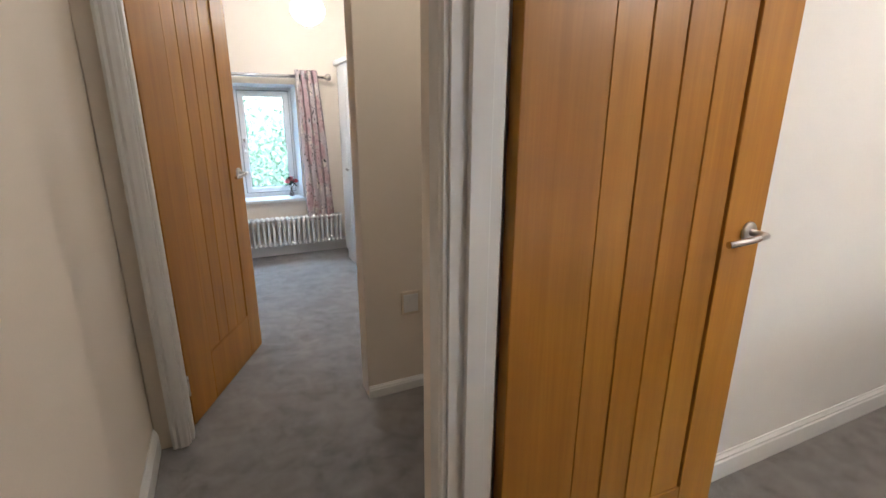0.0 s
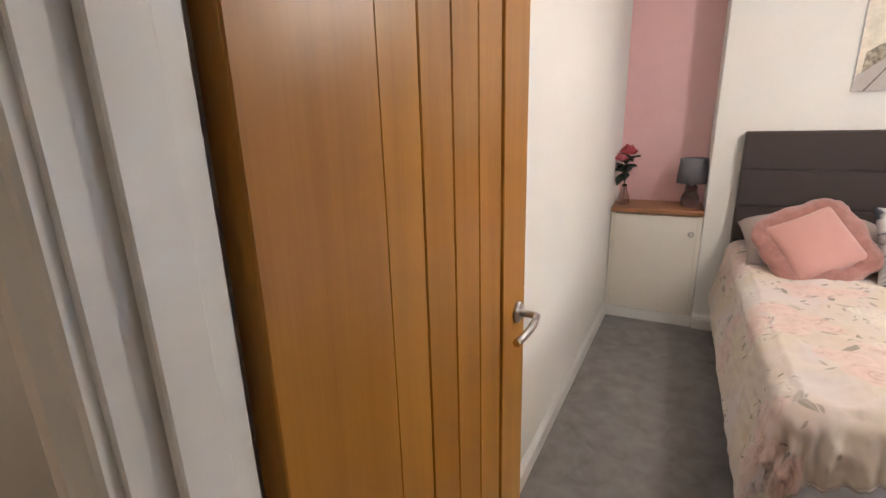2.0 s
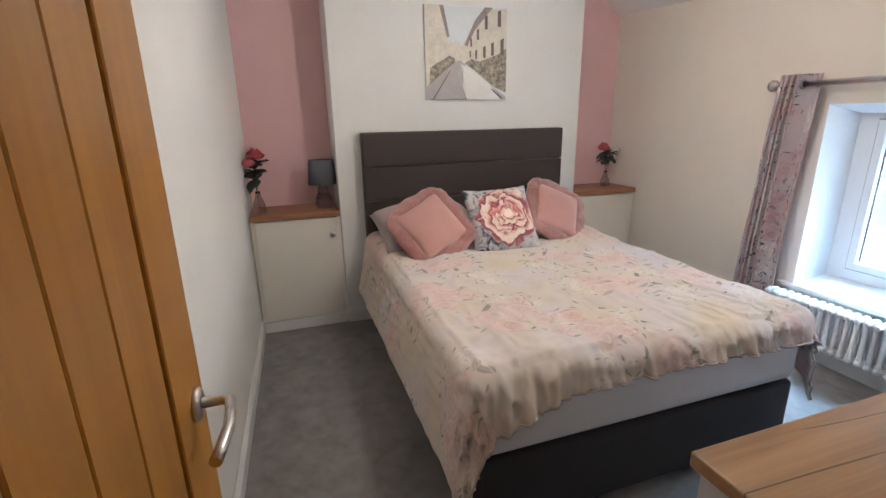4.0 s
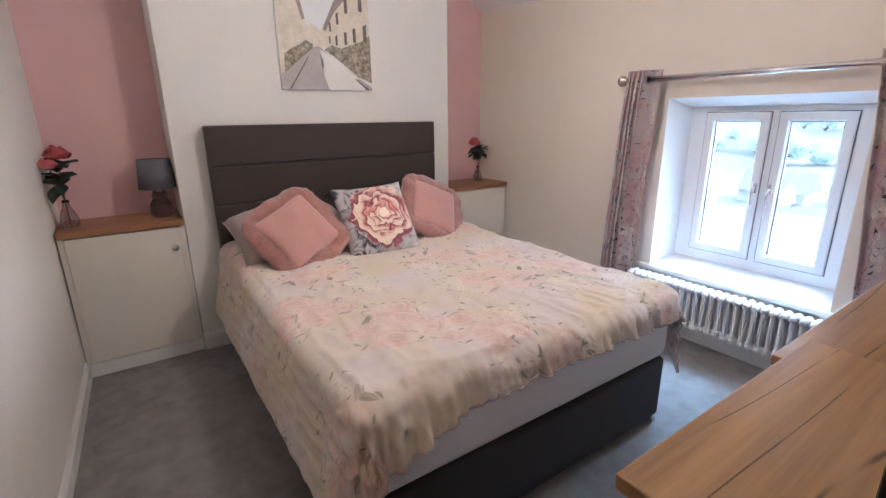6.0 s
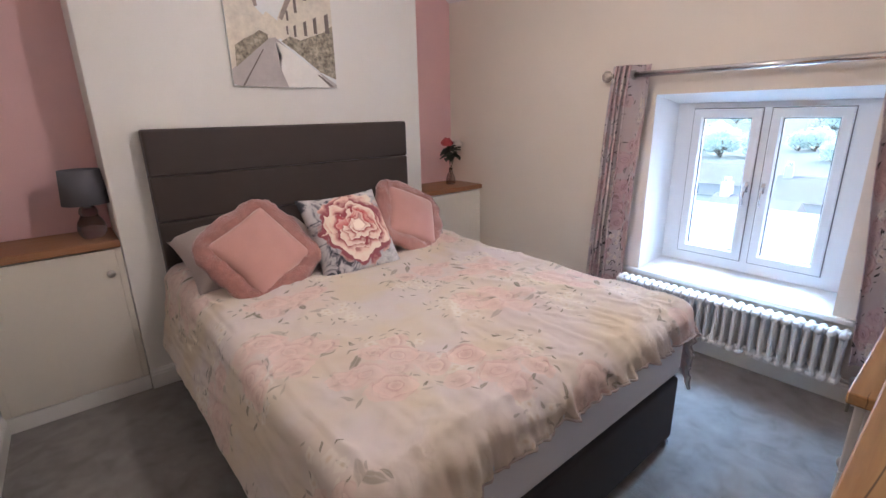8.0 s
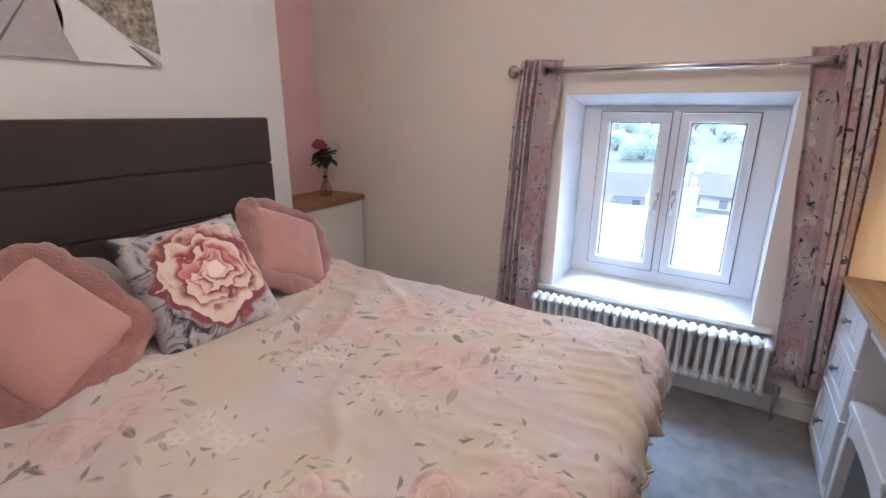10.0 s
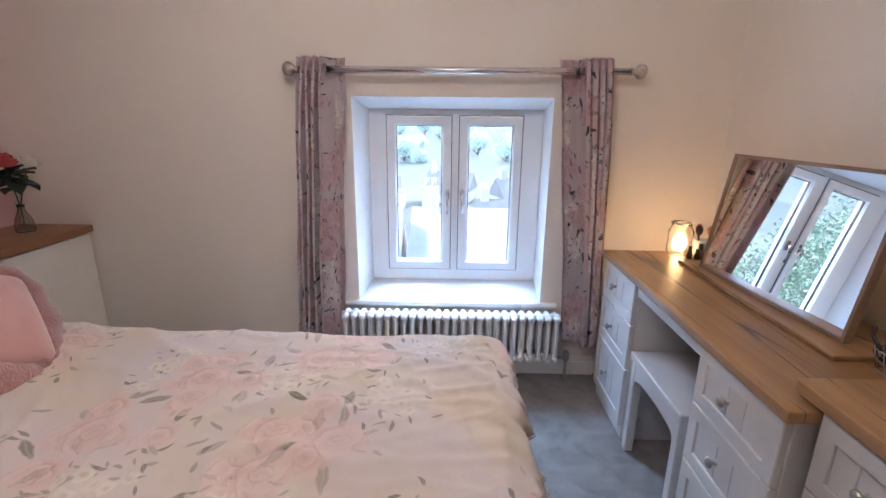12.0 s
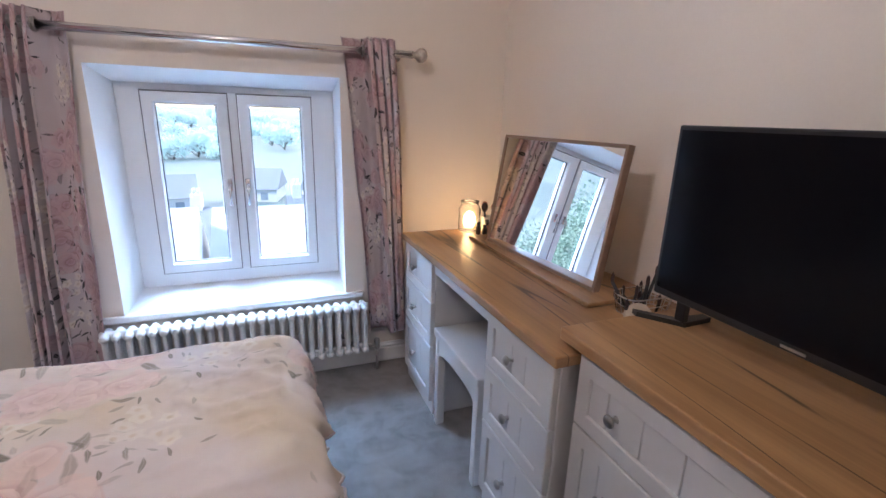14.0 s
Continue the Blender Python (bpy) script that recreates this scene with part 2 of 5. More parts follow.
def floral(name, ground, rose_dark, rose_light, leaf, scale=1.0, most=0.68, strong=0.8, ground2=None, bunch=0.46, ink=1.0):
    """Cotton printed with bunches of roses among leaves and sprays of small blossom, laid out on the cloth itself."""
    m, t, p = nodes_of(name)
    wob = t.nodes.new("ShaderNodeTexNoise")
    wob.inputs["Scale"].default_value = 20.0 / scale
    flat = coords(t, "UV")
    link(t, flat, wob.inputs["Vector"])
    add = t.nodes.new("ShaderNodeVectorMath")
    add.operation = "MULTIPLY_ADD"
    add.inputs[1].default_value = (0.026 * scale,) * 3
    link(t, wob.outputs["Color"], add.inputs[0])
    link(t, flat, add.inputs[2])
    vec = add.outputs[0]

    def rose_field(at):
        return clusters(t, at, bunch * scale, 1.3, 0.30)

    def spray_field(at):
        return clusters(t, at, 0.36 * scale, 4.1, 0.36)

    col = mix(t, step(t, noise_tex(t, flat, 2.6, 3), 0.40, 0.62), ground, ground2 or shade(ground, 0.94))
    col = mix(t, math_node(t, "MULTIPLY", step(t, rose_field(flat), most - 0.10, most + 0.06), 0.22), col, rose_light)
    col = mix(t, math_node(t, "MULTIPLY", step(t, spray_field(flat), 0.66, 0.86), 0.25), col, (0.74, 0.68, 0.58))
    for cell, seed, lo, hi, share, slim in ((0.095, 2.0, most - 0.09, 1.5, 0.62, 0.15), (0.062, 5.0, most - 0.15, most + 0.03, 0.42, 0.11), (0.042, 8.0, most - 0.17, most - 0.02, 0.26, 0.14)):
        col = mix(t, leaves(t, vec, cell * scale, seed, rose_field, lo, hi, min(1.0, share * ink), slim, ink), col, leaf)
    col = mix(t, leaves(t, vec, 0.036 * scale, 14.0, spray_field, 0.66, 0.88, 0.55, 0.13), col, leaf)
    # sprays of blossom
    x, y, d, pick, at = cells(t, vec, 0.046 * scale, 11.0, 0.85)
    lobes = math_node(t, "MULTIPLY", math_node(t, "SINE", math_node(t, "MULTIPLY", math_node(t, "ARCTAN2", y, x), 5.0)), 0.07)
    on = math_node(t, "MULTIPLY", math_node(t, "GREATER_THAN", spray_field(at), 0.76), math_node(t, "LESS_THAN", pick[0], 0.85))
    body = step(t, math_node(t, "ADD", d, lobes), 0.48, 0.38)
    tint = mix(t, pick[1], mixed(ground, (0.80, 0.73, 0.64), 0.6), (0.80, 0.74, 0.64))
    tint = mix(t, math_node(t, "MULTIPLY", step(t, d, 0.20, 0.08), 0.5), tint, mixed(rose_dark, (0.55, 0.42, 0.16), 0.6))
    col = mix(t, math_node(t, "MULTIPLY", math_node(t, "MULTIPLY", body, on), 0.75), col, tint)
    # roses
    for cell, seed, lim in ((0.105, 17.0, most + 0.01), (0.135, 1.0, most + 0.05)):
        x, y, d, pick, at = cells(t, vec, cell * scale, seed, 0.55)
        pet = polar_cells(t, x, y, d, 1.05, 2.6)
        rim, own = petals(t, x, y, d, 0.80, 1.7, seed)
        on = math_node(t, "GREATER_THAN", rose_field(at), lim)
        body = step(t, math_node(t, "MULTIPLY_ADD", pet, -0.10, math_node(t, "ADD", d, 0.05)), 0.52, 0.46)
        inner = ramp(t, [(0.0, rose_dark), (0.22, mixed(rose_dark, rose_light, 0.75)), (0.6, rose_light), (1.0, shade(rose_light, 1.09))], rim).outputs["Color"]
        inner = mix(t, math_node(t, "MULTIPLY", step(t, d, 0.16, 0.04), 0.7), inner, rose_dark)
        inner = mix(t, math_node(t, "MULTIPLY", pick[2], 0.4), inner, mixed(rose_light, ground, 0.5))
        col = mix(t, math_node(t, "MULTIPLY", math_node(t, "MULTIPLY", body, on), strong), col, inner)
    link(t, col, p.inputs["Base Color"])
    p.inputs["Roughness"].default_value = 0.85
    p.inputs["Sheen Weight"].default_value = 0.1
    weave = noise_tex(t, flat, 700.0, 2)
    crease = noise_tex(t, flat, 13.0, 4, 0.6, 0.8)
    bump(t, p, math_node(t, "MULTIPLY_ADD", crease, 4.0, weave), 0.45, 0.006)
    MATS[name] = m
    return m


def mixed(a, b, k):
    return tuple(x + (y - x) * k for x, y in zip(a, b))


def peony(name):
    """One large painted peony on the cloth, on pale grey with dark leaves towards the corners."""
    m, t, p = nodes_of(name)
    vec = coords(t, "UV")
    wob = t.nodes.new("ShaderNodeTexNoise")
    wob.inputs["Scale"].default_value = 5.5
    link(t, vec, wob.inputs["Vector"])
    add = t.nodes.new("ShaderNodeVectorMath")
    add.operation = "MULTIPLY_ADD"
    add.inputs[1].default_value = (0.26,) * 3
    link(t, wob.outputs["Color"], add.inputs[0])
    link(t, vec, add.inputs[2])
    sep = t.nodes.new("ShaderNodeSeparateXYZ")
    link(t, add.outputs[0], sep.inputs[0])
    x = math_node(t, "SUBTRACT", sep.outputs["X"], 0.66)
    y = math_node(t, "SUBTRACT", sep.outputs["Y"], 0.66)
    rad = math_node(t, "SQRT", math_node(t, "ADD", math_node(t, "MULTIPLY", x, x), math_node(t, "MULTIPLY", y, y)))
    pet = polar_cells(t, x, y, rad, 1.9, 3.6)
    rim, own = petals(t, x, y, rad, 1.75, 3.3, 4.0)
    rim = math_node(t, "ADD", rim, math_node(t, "MULTIPLY_ADD", noise_tex(t, vec, 10.0, 3), 0.9, -0.45))
    tone = noise_tex(t, vec, 9.0, 2)
    deep = mix(t, step(t, rad, 0.16, 0.34), (0.28, 0.025, 0.035), (0.26, 0.06, 0.075))
    blush = mix(t, own[0], (0.64, 0.34, 0.29), (0.76, 0.56, 0.46))
    col = ramp(t, [(0.16, (0, 0, 0)), (0.62, (1, 1, 1))], rim).outputs["Color"]
    col = mix(t, col, deep, blush)
    col = mix(t, step(t, rim, 0.55, 1.0), col, (0.76, 0.64, 0.535))
    red = math_node(t, "MULTIPLY", ramp(t, [(0.10, (0, 0, 0)), (0.14, (1, 1, 1)), (0.20, (1, 1, 1)), (0.25, (0, 0, 0))], rad).outputs["Color"], math_node(t, "GREATER_THAN", y, 0.0))
    col = mix(t, math_node(t, "MULTIPLY", math_node(t, "MULTIPLY", red, 0.8), own[1]), col, (0.56, 0.10, 0.10))
    col = mix(t, ramp(t, [(0.07, (1, 1, 1)), (0.11, (0, 0, 0))], rad).outputs["Color"], col, (0.88, 0.74, 0.64))
    inside = ramp(t, [(0.43, (1, 1, 1)), (0.46, (0, 0, 0))], math_node(t, "MULTIPLY_ADD", pet, -0.06, math_node(t, "ADD", rad, 0.03))).outputs["Color"]
    blot = noise_tex(t, vec, 6.0, 3, 0.6, 1.0)
    ground = ramp(t, [(0.39, (0.035, 0.04, 0.055)), (0.43, (0.17, 0.16, 0.19)), (0.48, (0.42, 0.40, 0.41)), (0.68, (0.62, 0.58, 0.58))], blot).outputs["Color"]
    link(t, mix(t, inside, ground, col), p.inputs["Base Color"])
    p.inputs["Roughness"].default_value = 0.7
    bump(t, p, noise_tex(t, vec, 300.0, 2), 0.15, 0.001)
    MATS[name] = m
    return m


def glass(name, tint=(1, 1, 1), rough=0.0):
    m, t, p = nodes_of(name)
    p.inputs["Base Color"].default_value = (*tint, 1)
    p.inputs["Transmission Weight"].default_value = 1.0
    p.inputs["Roughness"].default_value = rough
    p.inputs["IOR"].default_value = 1.45
    MATS[name] = m
    return m


def glow(name, color, strength):
    m, t, p = nodes_of(name)
    p.inputs["Base Color"].default_value = (*color, 1)
    p.inputs["Emission Color"].default_value = (*color, 1)
    p.inputs["Emission Strength"].default_value = strength
    MATS[name] = m
    return m


WHITE = plain("white_wall_paint", (0.80, 0.78, 0.74), 0.75, var=0.025, fine=140, relief=0.12, relief_size=0.0015)
CREAM = plain("cream_wall_paint", (0.80, 0.725, 0.635), 0.75, var=0.03, fine=140, coarse=1.6, relief=0.12, relief_size=0.0015)
PINK = plain("pink_wall_paint", (0.79, 0.505, 0.505), 0.75, var=0.03, fine=140, relief=0.12, relief_size=0.0015)
HALLP = plain("landing_wall_paint", (0.74, 0.66, 0.56), 0.75, var=0.03, fine=140, relief=0.12, relief_size=0.0015)
REVEAL = plain("white_reveal_paint", (0.83, 0.84, 0.85), 0.5, var=0.02, fine=90, relief=0.06, relief_size=0.001)
CEIL = plain("ceiling_paint", (0.82, 0.81, 0.79), 0.85, var=0.02, relief=0.1)
GLOSS = plain("white_gloss_paint", (0.80, 0.79, 0.76), 0.32, var=0.03, fine=30, relief=0.03)
UPVC = plain("white_plastic_frame", (0.82, 0.84, 0.86), 0.30, var=0.015)
CARPET = carpet("grey_carpet", (0.235, 0.217, 0.205))
OAK = wood("oak_door_wood", (0.32, 0.125, 0.010), (0.49, 0.222, 0.028), axis=2, rough=0.36)
OAKDARK = wood("shaded_groove_oak", (0.10, 0.035, 0.012), (0.16, 0.06, 0.02), axis=2, rough=0.5)
SHELFWOOD = wood("oak_shelf_wood", (0.24, 0.105, 0.045), (0.36, 0.18, 0.085), axis=1, rough=0.45)
TOPWOOD = wood("rustic_oak_top_wood", (0.225, 0.108, 0.040), (0.47, 0.275, 0.120), axis=1, rough=0.34, cracks=0.95)
GREYPAINT = plain("pale_grey_furniture_paint", (0.60, 0.58, 0.57), 0.42, var=0.03, fine=40, relief=0.03)
CABPAINT = plain("ivory_cabinet_paint", (0.78, 0.74, 0.66), 0.45, var=0.02, fine=40)
STEEL = plain("brushed_steel", (0.62, 0.60, 0.58), 0.28, 1.0, var=0.05)
CHROME = plain("polished_chrome", (0.72, 0.72, 0.74), 0.12, 1.0, var=0.02)
CRYSTAL = plain("cut_glass_ball", (0.50, 0.44, 0.40), 0.22, 0.5, var=0.45, fine=90, coarse=40, relief=0.8, relief_size=0.004)
PEWTER = plain("pewter_metal", (0.42, 0.40, 0.38), 0.30, 1.0, var=0.06)
HEADBOARD = plain("dark_grey_upholstery", (0.051, 0.038, 0.034), 0.85, var=0.12, fine=380, relief=0.35, relief_size=0.001, sheen=0.15)
DIVAN = plain("charcoal_divan_fabric", (0.030, 0.028, 0.032), 0.9, var=0.15, fine=380, relief=0.3, relief_size=0.001)
PILLOWCASE = plain("pale_blush_pillowcase", (0.47, 0.39, 0.36), 0.85, var=0.04, fine=220, coarse=6, relief=0.3, relief_size=0.002, sheen=0.1)
MATTRESS = plain("grey_white_mattress_cloth", (0.60, 0.60, 0.63), 0.85, var=0.03, fine=200, relief=0.2)
FRAMEWOOD = wood("brown_mirror_frame_wood", (0.20, 0.12, 0.075), (0.32, 0.21, 0.14), axis=1, rough=0.45)
VELVET = plain("dusky_pink_velvet", (0.51, 0.265, 0.23), 0.8, var=0.06, fine=200, relief=0.15, sheen=0.5)
FUR = plain("dusky_pink_fur", (0.37, 0.165, 0.14), 0.95, var=0.28, fine=160, coarse=30, relief=0.9, relief_size=0.008, sheen=0.6)
RADWHITE = plain("white_radiator_enamel", (0.74, 0.74, 0.73), 0.48, var=0.02)
GAPGREY = plain("sash_gap_grey", (0.19, 0.19, 0.20), 0.6, var=0.1)
BLACK = plain("black_plastic", (0.012, 0.012, 0.014), 0.32, var=0.1)
SCREEN = plain("black_screen_glass", (0.004, 0.004, 0.006), 0.13, var=0.02)
SCREEN.node_tree.nodes["Principled BSDF"].inputs["Specular IOR Level"].default_value = 0.11
MIRROR = plain("mirror_silver", (0.92, 0.93, 0.93), 0.09, 1.0, var=0.0)
MIRROR.node_tree.nodes["Principled BSDF"].inputs["Roughness"].default_value = 0.01
for l in list(MIRROR.node_tree.links):
    if l.to_socket.name == "Roughness":
        MIRROR.node_tree.links.remove(l)
GLASS = glass("window_glass", (0.88, 0.97, 0.98))
JARGLASS = glass("clear_jar_glass", (1.0, 0.97, 0.92), 0.22)
VASEGLASS = glass("tinted_vase_glass", (0.80, 0.76, 0.75), 0.03)
DUVETCLOTH = floral("rose_print_duvet_cotton", (0.68, 0.60, 0.58), (0.60, 0.37, 0.335), (0.74, 0.55, 0.485), (0.16, 0.14, 0.09), 1.0, 0.69, 0.68, (0.69, 0.585, 0.455))
CURTAINCLOTH = floral("rose_print_curtain_cloth", (0.55, 0.49, 0.52), (0.34, 0.18, 0.19), (0.53, 0.35, 0.35), (0.014, 0.012, 0.016), 0.75, 0.60, 0.70, (0.50, 0.42, 0.41), 0.30, 1.7)
PEONY = peony("peony_print_cotton")
SHADEGREY = plain("grey_lampshade_cloth", (0.13, 0.13, 0.15), 0.8, var=0.1, fine=300, relief=0.2)
SMOKE = glass("smoked_lamp_glass", (0.42, 0.39, 0.41), 0.05)
ROSE = plain("red_silk_petal", (0.49, 0.08, 0.09), 0.7, var=0.25, fine=90)
ROSEPINK = plain("pink_silk_petal", (0.62, 0.16, 0.18), 0.7, var=0.2, fine=90)
ROSEWHITE = plain("white_silk_petal", (0.78, 0.72, 0.64), 0.7, var=0.1, fine=90)
LEAF = plain("dark_green_leaf", (0.03, 0.05, 0.035), 0.55, var=0.3, fine=60)
STEM = plain("dull_green_stem", (0.08, 0.10, 0.05), 0.6, var=0.2)

# ---- mesh helpers ----


def box(bm, x0, x1, y0, y1, z0, z1, bev=0.0, seg=1):
    vs = [bm.verts.new((x, y, z)) for z in (z0, z1) for x, y in ((x0, y0), (x1, y0), (x1, y1), (x0, y1))]
    fs = [bm.faces.new([vs[i] for i in q]) for q in ((3, 2, 1, 0), (4, 5, 6, 7), (0, 1, 5, 4), (1, 2, 6, 5), (2, 3, 7, 6), (3, 0, 4, 7))]
    bmesh.ops.recalc_face_normals(bm, faces=fs)
    if bev:
        es = list({e for f in fs for e in f.edges})
        bmesh.ops.bevel(bm, geom=es, offset=bev, segments=seg, affect="EDGES", profile=0.5)
    return bm


def ring_x(bm, x0, x1, y0, y1, z0, z1, ty0, ty1, tz0, tz1, bev=0.002):
    """A frame in one piece that faces along x: the outer rectangle with an opening through it."""
    def rect(x, a, b, c, d):
        return [bm.verts.new((x, *p)) for p in ((a, c), (b, c), (b, d), (a, d))]
    o, i = (y0, y1, z0, z1), (y0 + ty0, y1 - ty1, z0 + tz0, z1 - tz1)
    loops = [rect(x0, *o), rect(x1, *o), rect(x1, *i), rect(x0, *i)]
    fs = []
    for a, b in zip(loops, loops[1:] + loops[:1]):
        for k in range(4):
            fs.append(bm.faces.new((a[k], a[(k + 1) % 4], b[(k + 1) % 4], b[k])))
    bmesh.ops.recalc_face_normals(bm, faces=fs)
    if bev:
        es = [e for l in loops[1:3] for e in {e for v in l for e in v.link_edges} if all(v in l for v in e.verts)]
        bmesh.ops.bevel(bm, geom=es, offset=bev, segments=1, affect="EDGES", profile=0.5)
    return bm


def turned(bm, m):
    bmesh.ops.transform(bm, matrix=m, verts=bm.verts[:])
    return bm


def B(*args):
    bm = bmesh.new()
    return box(bm, *args)


def tube(bm, p0, p1, r0, r1=None, seg=12, caps=True):
    r1 = r0 if r1 is None else r1
    a, b = Vector(p0), Vector(p1)
    q = (b - a).to_track_quat("Z", "Y")
    rings = []
    for c, r in ((a, r0), (b, r1)):
        rings.append([bm.verts.new(c + q @ Vector((r * math.cos(6.28318 * i / seg), r * math.sin(6.28318 * i / seg), 0))) for i in range(seg)])
    for i in range(seg):
        j = (i + 1) % seg
        f = bm.faces.new((rings[0][i], rings[0][j], rings[1][j], rings[1][i]))
        f.smooth = True
    if caps:
        bm.faces.new(rings[0][::-1])
        bm.faces.new(rings[1])
    return bm


def lathe(bm, profile, centre=(0, 0, 0), seg=24, q=None):
    c = Vector(centre)
    rows = []
    for r, z in profile:
        rows.append([bm.verts.new(c + ((q @ Vector(p)) if q else Vector(p))) for p in ((r * math.cos(6.28318 * i / seg), r * math.sin(6.28318 * i / seg), z) for i in range(seg))])
    for a, b in zip(rows, rows[1:]):
        for i in range(seg):
            j = (i + 1) % seg
            bm.faces.new((a[i], a[j], b[j], b[i])).smooth = True
    return bm


def sweep(bm, points, radius, seg=8):
    """A round bar along a line of points."""
    pts = [Vector(p) for p in points]
    rings = []
    for i, p in enumerate(pts):
        d = (pts[min(i + 1, len(pts) - 1)] - pts[max(i - 1, 0)]).normalized()
        q = d.to_track_quat("Z", "Y")
        r = radius(i / (len(pts) - 1)) if callable(radius) else radius
        rings.append([bm.verts.new(p + q @ Vector((r * math.cos(6.28318 * k / seg), r * math.sin(6.28318 * k / seg), 0))) for k in range(seg)])
    for a, b in zip(rings, rings[1:]):
        for i in range(seg):
            j = (i + 1) % seg
            bm.faces.new((a[i], a[j], b[j], b[i])).smooth = True
    bm.faces.new(rings[0][::-1])
    bm.faces.new(rings[-1])
    return bm


def prism(bm, outline, lift):
    """An outline of points, carried along the vector lift."""
    v = Vector(lift)
    a = [bm.verts.new(p) for p in outline]
    b = [bm.verts.new(Vector(p) + v) for p in outline]
    fs = [bm.faces.new(a[::-1]), bm.faces.new(b)]
    n = len(a)
    for i in range(n):
        fs.append(bm.faces.new((a[i], a[(i + 1) % n], b[(i + 1) % n], b[i])))
    bmesh.ops.recalc_face_normals(bm, faces=fs)
    return bm


def mesh_of(name, bm, material):
    me = bpy.data.meshes.new(name)
    bm.to_mesh(me)
    bm.free()
    me.materials.append(material)
    return me


def part(name, bm, material, parent, label="", local=False):
    """One mesh under a thing or a part. In world places, unless local to the parent."""
    me = bm if isinstance(bm, bpy.types.Mesh) else mesh_of(name, bm, material)
    ob = new(name, me)
    ob.parent = parent
    if not local:
        m = parent.matrix_basis.copy()
        up = parent.parent
        if up:
            m = up.matrix_basis @ parent.matrix_parent_inverse @ m
        ob.matrix_parent_inverse = m.inverted()
    if label:
        ob["label"] = label
    return ob


def thing(name, m, label, category, group=""):
    ob = new(name)
    ob.empty_display_size = 0.05
    ob.matrix_basis = m
    return tagged(ob, label, category, group)


def solid(name, bm, material, label="", category="", kind="structure"):
    return tagged(new(name, mesh_of(name, bm, material)), label, category, "", kind)


def soften(ob, width=0.004, seg=2):
    b = ob.modifiers.new("bevel", "BEVEL")
    b.width, b.segments, b.limit_method = width, seg, "ANGLE"
    return ob

# ---- structure ----
XW, XE, YS, ZC = -3.125, 0.35, -3.072, 2.42      # door wall, bed wall, window wall, ceiling
XH, YN, Y2 = -3.245, 1.10, 3.75                  # landing side of the door wall, second doorway wall, far window wall
JAMB, DOORW = -0.036, 0.765


def wall_left_y(x):
    return 0.015 - 0.028 * x


def ring_wall(name, outer, rings, material, label, reveal=None):
    """A wall with an opening: the outer rectangle, then the opening's rectangle at each depth (y, x0, x1, z0, z1)."""
    bm = bmesh.new()
    x0, x1, z0, z1 = outer[:4]
    ya, yb = rings[0][0], rings[-1][0]

    def rect(y, a, b, c, d):
        return [bm.verts.new(p) for p in ((a, y, c), (b, y, c), (b, y, d), (a, y, d))]
    first = rect(ya, x0, x1, z0, z1)
    loops = [first] + [rect(*r) for r in rings] + [rect(yb, x0, x1, z0, z1)]
    for k, (a, b) in enumerate(zip(loops, loops[1:] + loops[:1])):
        for i in range(4):
            j = (i + 1) % 4
            bm.faces.new((a[i], a[j], b[j], b[i])).material_index = 1 if reveal and 0 < k < len(rings) else 0
    bmesh.ops.recalc_face_normals(bm, faces=bm.faces[:])
    ob = solid(name, bm, material, label, "wall")
    if reveal:
        ob.data.materials.append(reveal)
    return ob


floor = solid("floor", B(-4.2, 0.5, -3.5, 4.2, -0.12, 0.0), CARPET, "worn grey cut-pile carpet through all the rooms", "carpet")
ring_wall("wall_south", (XW - 0.15, -1.10, -0.1, ZC + 0.1), [(YS, -2.289, -1.330, 0.405, 1.445), (-3.275, -2.287, -1.370, 0.462, 1.394), (-3.45, -2.287, -1.370, 0.462, 1.394)],
          CREAM, "cream plaster wall with a splayed white window recess", REVEAL)
bm = bmesh.new()
prism(bm, [(-1.10, YS, -0.1), (XE + 0.12, YS + 0.090, -0.1), (XE + 0.12, -3.45, -0.1), (-1.10, -3.45, -0.1)], (0, 0, ZC + 0.2))
solid("wall_south_bend", bm, CREAM, "cream plaster wall between window and bed alcove", "wall")
solid("wall_east", B(XE, XE + 0.12, YS, 0.03, 0, ZC), PINK, "pink painted alcove wall behind the bed", "wall")
breast = solid("chimney_breast", B(0.0, XE - 0.002, -2.40, -0.565, 0, ZC), WHITE, "white plastered chimney breast behind the bed", "chimney breast")
soften(breast, 0.006)
bm = bmesh.new()
prism(bm, [(XE + 0.12, wall_left_y(XE + 0.12), 0), (XH + 0.055, wall_left_y(XH), 0), (XH + 0.055, wall_left_y(XH) + 0.10, 0), (XE + 0.12, wall_left_y(XE) + 0.12, 0)], (0, 0, ZC))
solid("wall_north", bm, WHITE, "plain white plaster wall beside the bed", "wall")
bm = bmesh.new()
box(bm, XH, XW, YS, JAMB - DOORW - 0.03, 0, ZC)
box(bm, XH, XW, JAMB + 0.03, wall_left_y(XW) - 0.002, 0, ZC)
box(bm, XH, XW, JAMB - DOORW - 0.03, JAMB + 0.03, 2.03, ZC)
solid("wall_west", bm, CREAM, "cream plaster wall with the bedroom doorway", "wall")
# sloping ceiling strip above the window wall
bm = bmesh.new()
box(bm, XW - 0.15, XE + 0.1, YS, 0.2, ZC, ZC + 0.1)
prism(bm, [(XW, YS, 2.13), (XW, YS + 0.46, ZC + 0.002), (XW, YS, ZC + 0.002)], (XE - XW, 0, 0))
solid("ceiling", bm, CEIL, "white painted ceiling sloping down to the window wall", "ceiling")

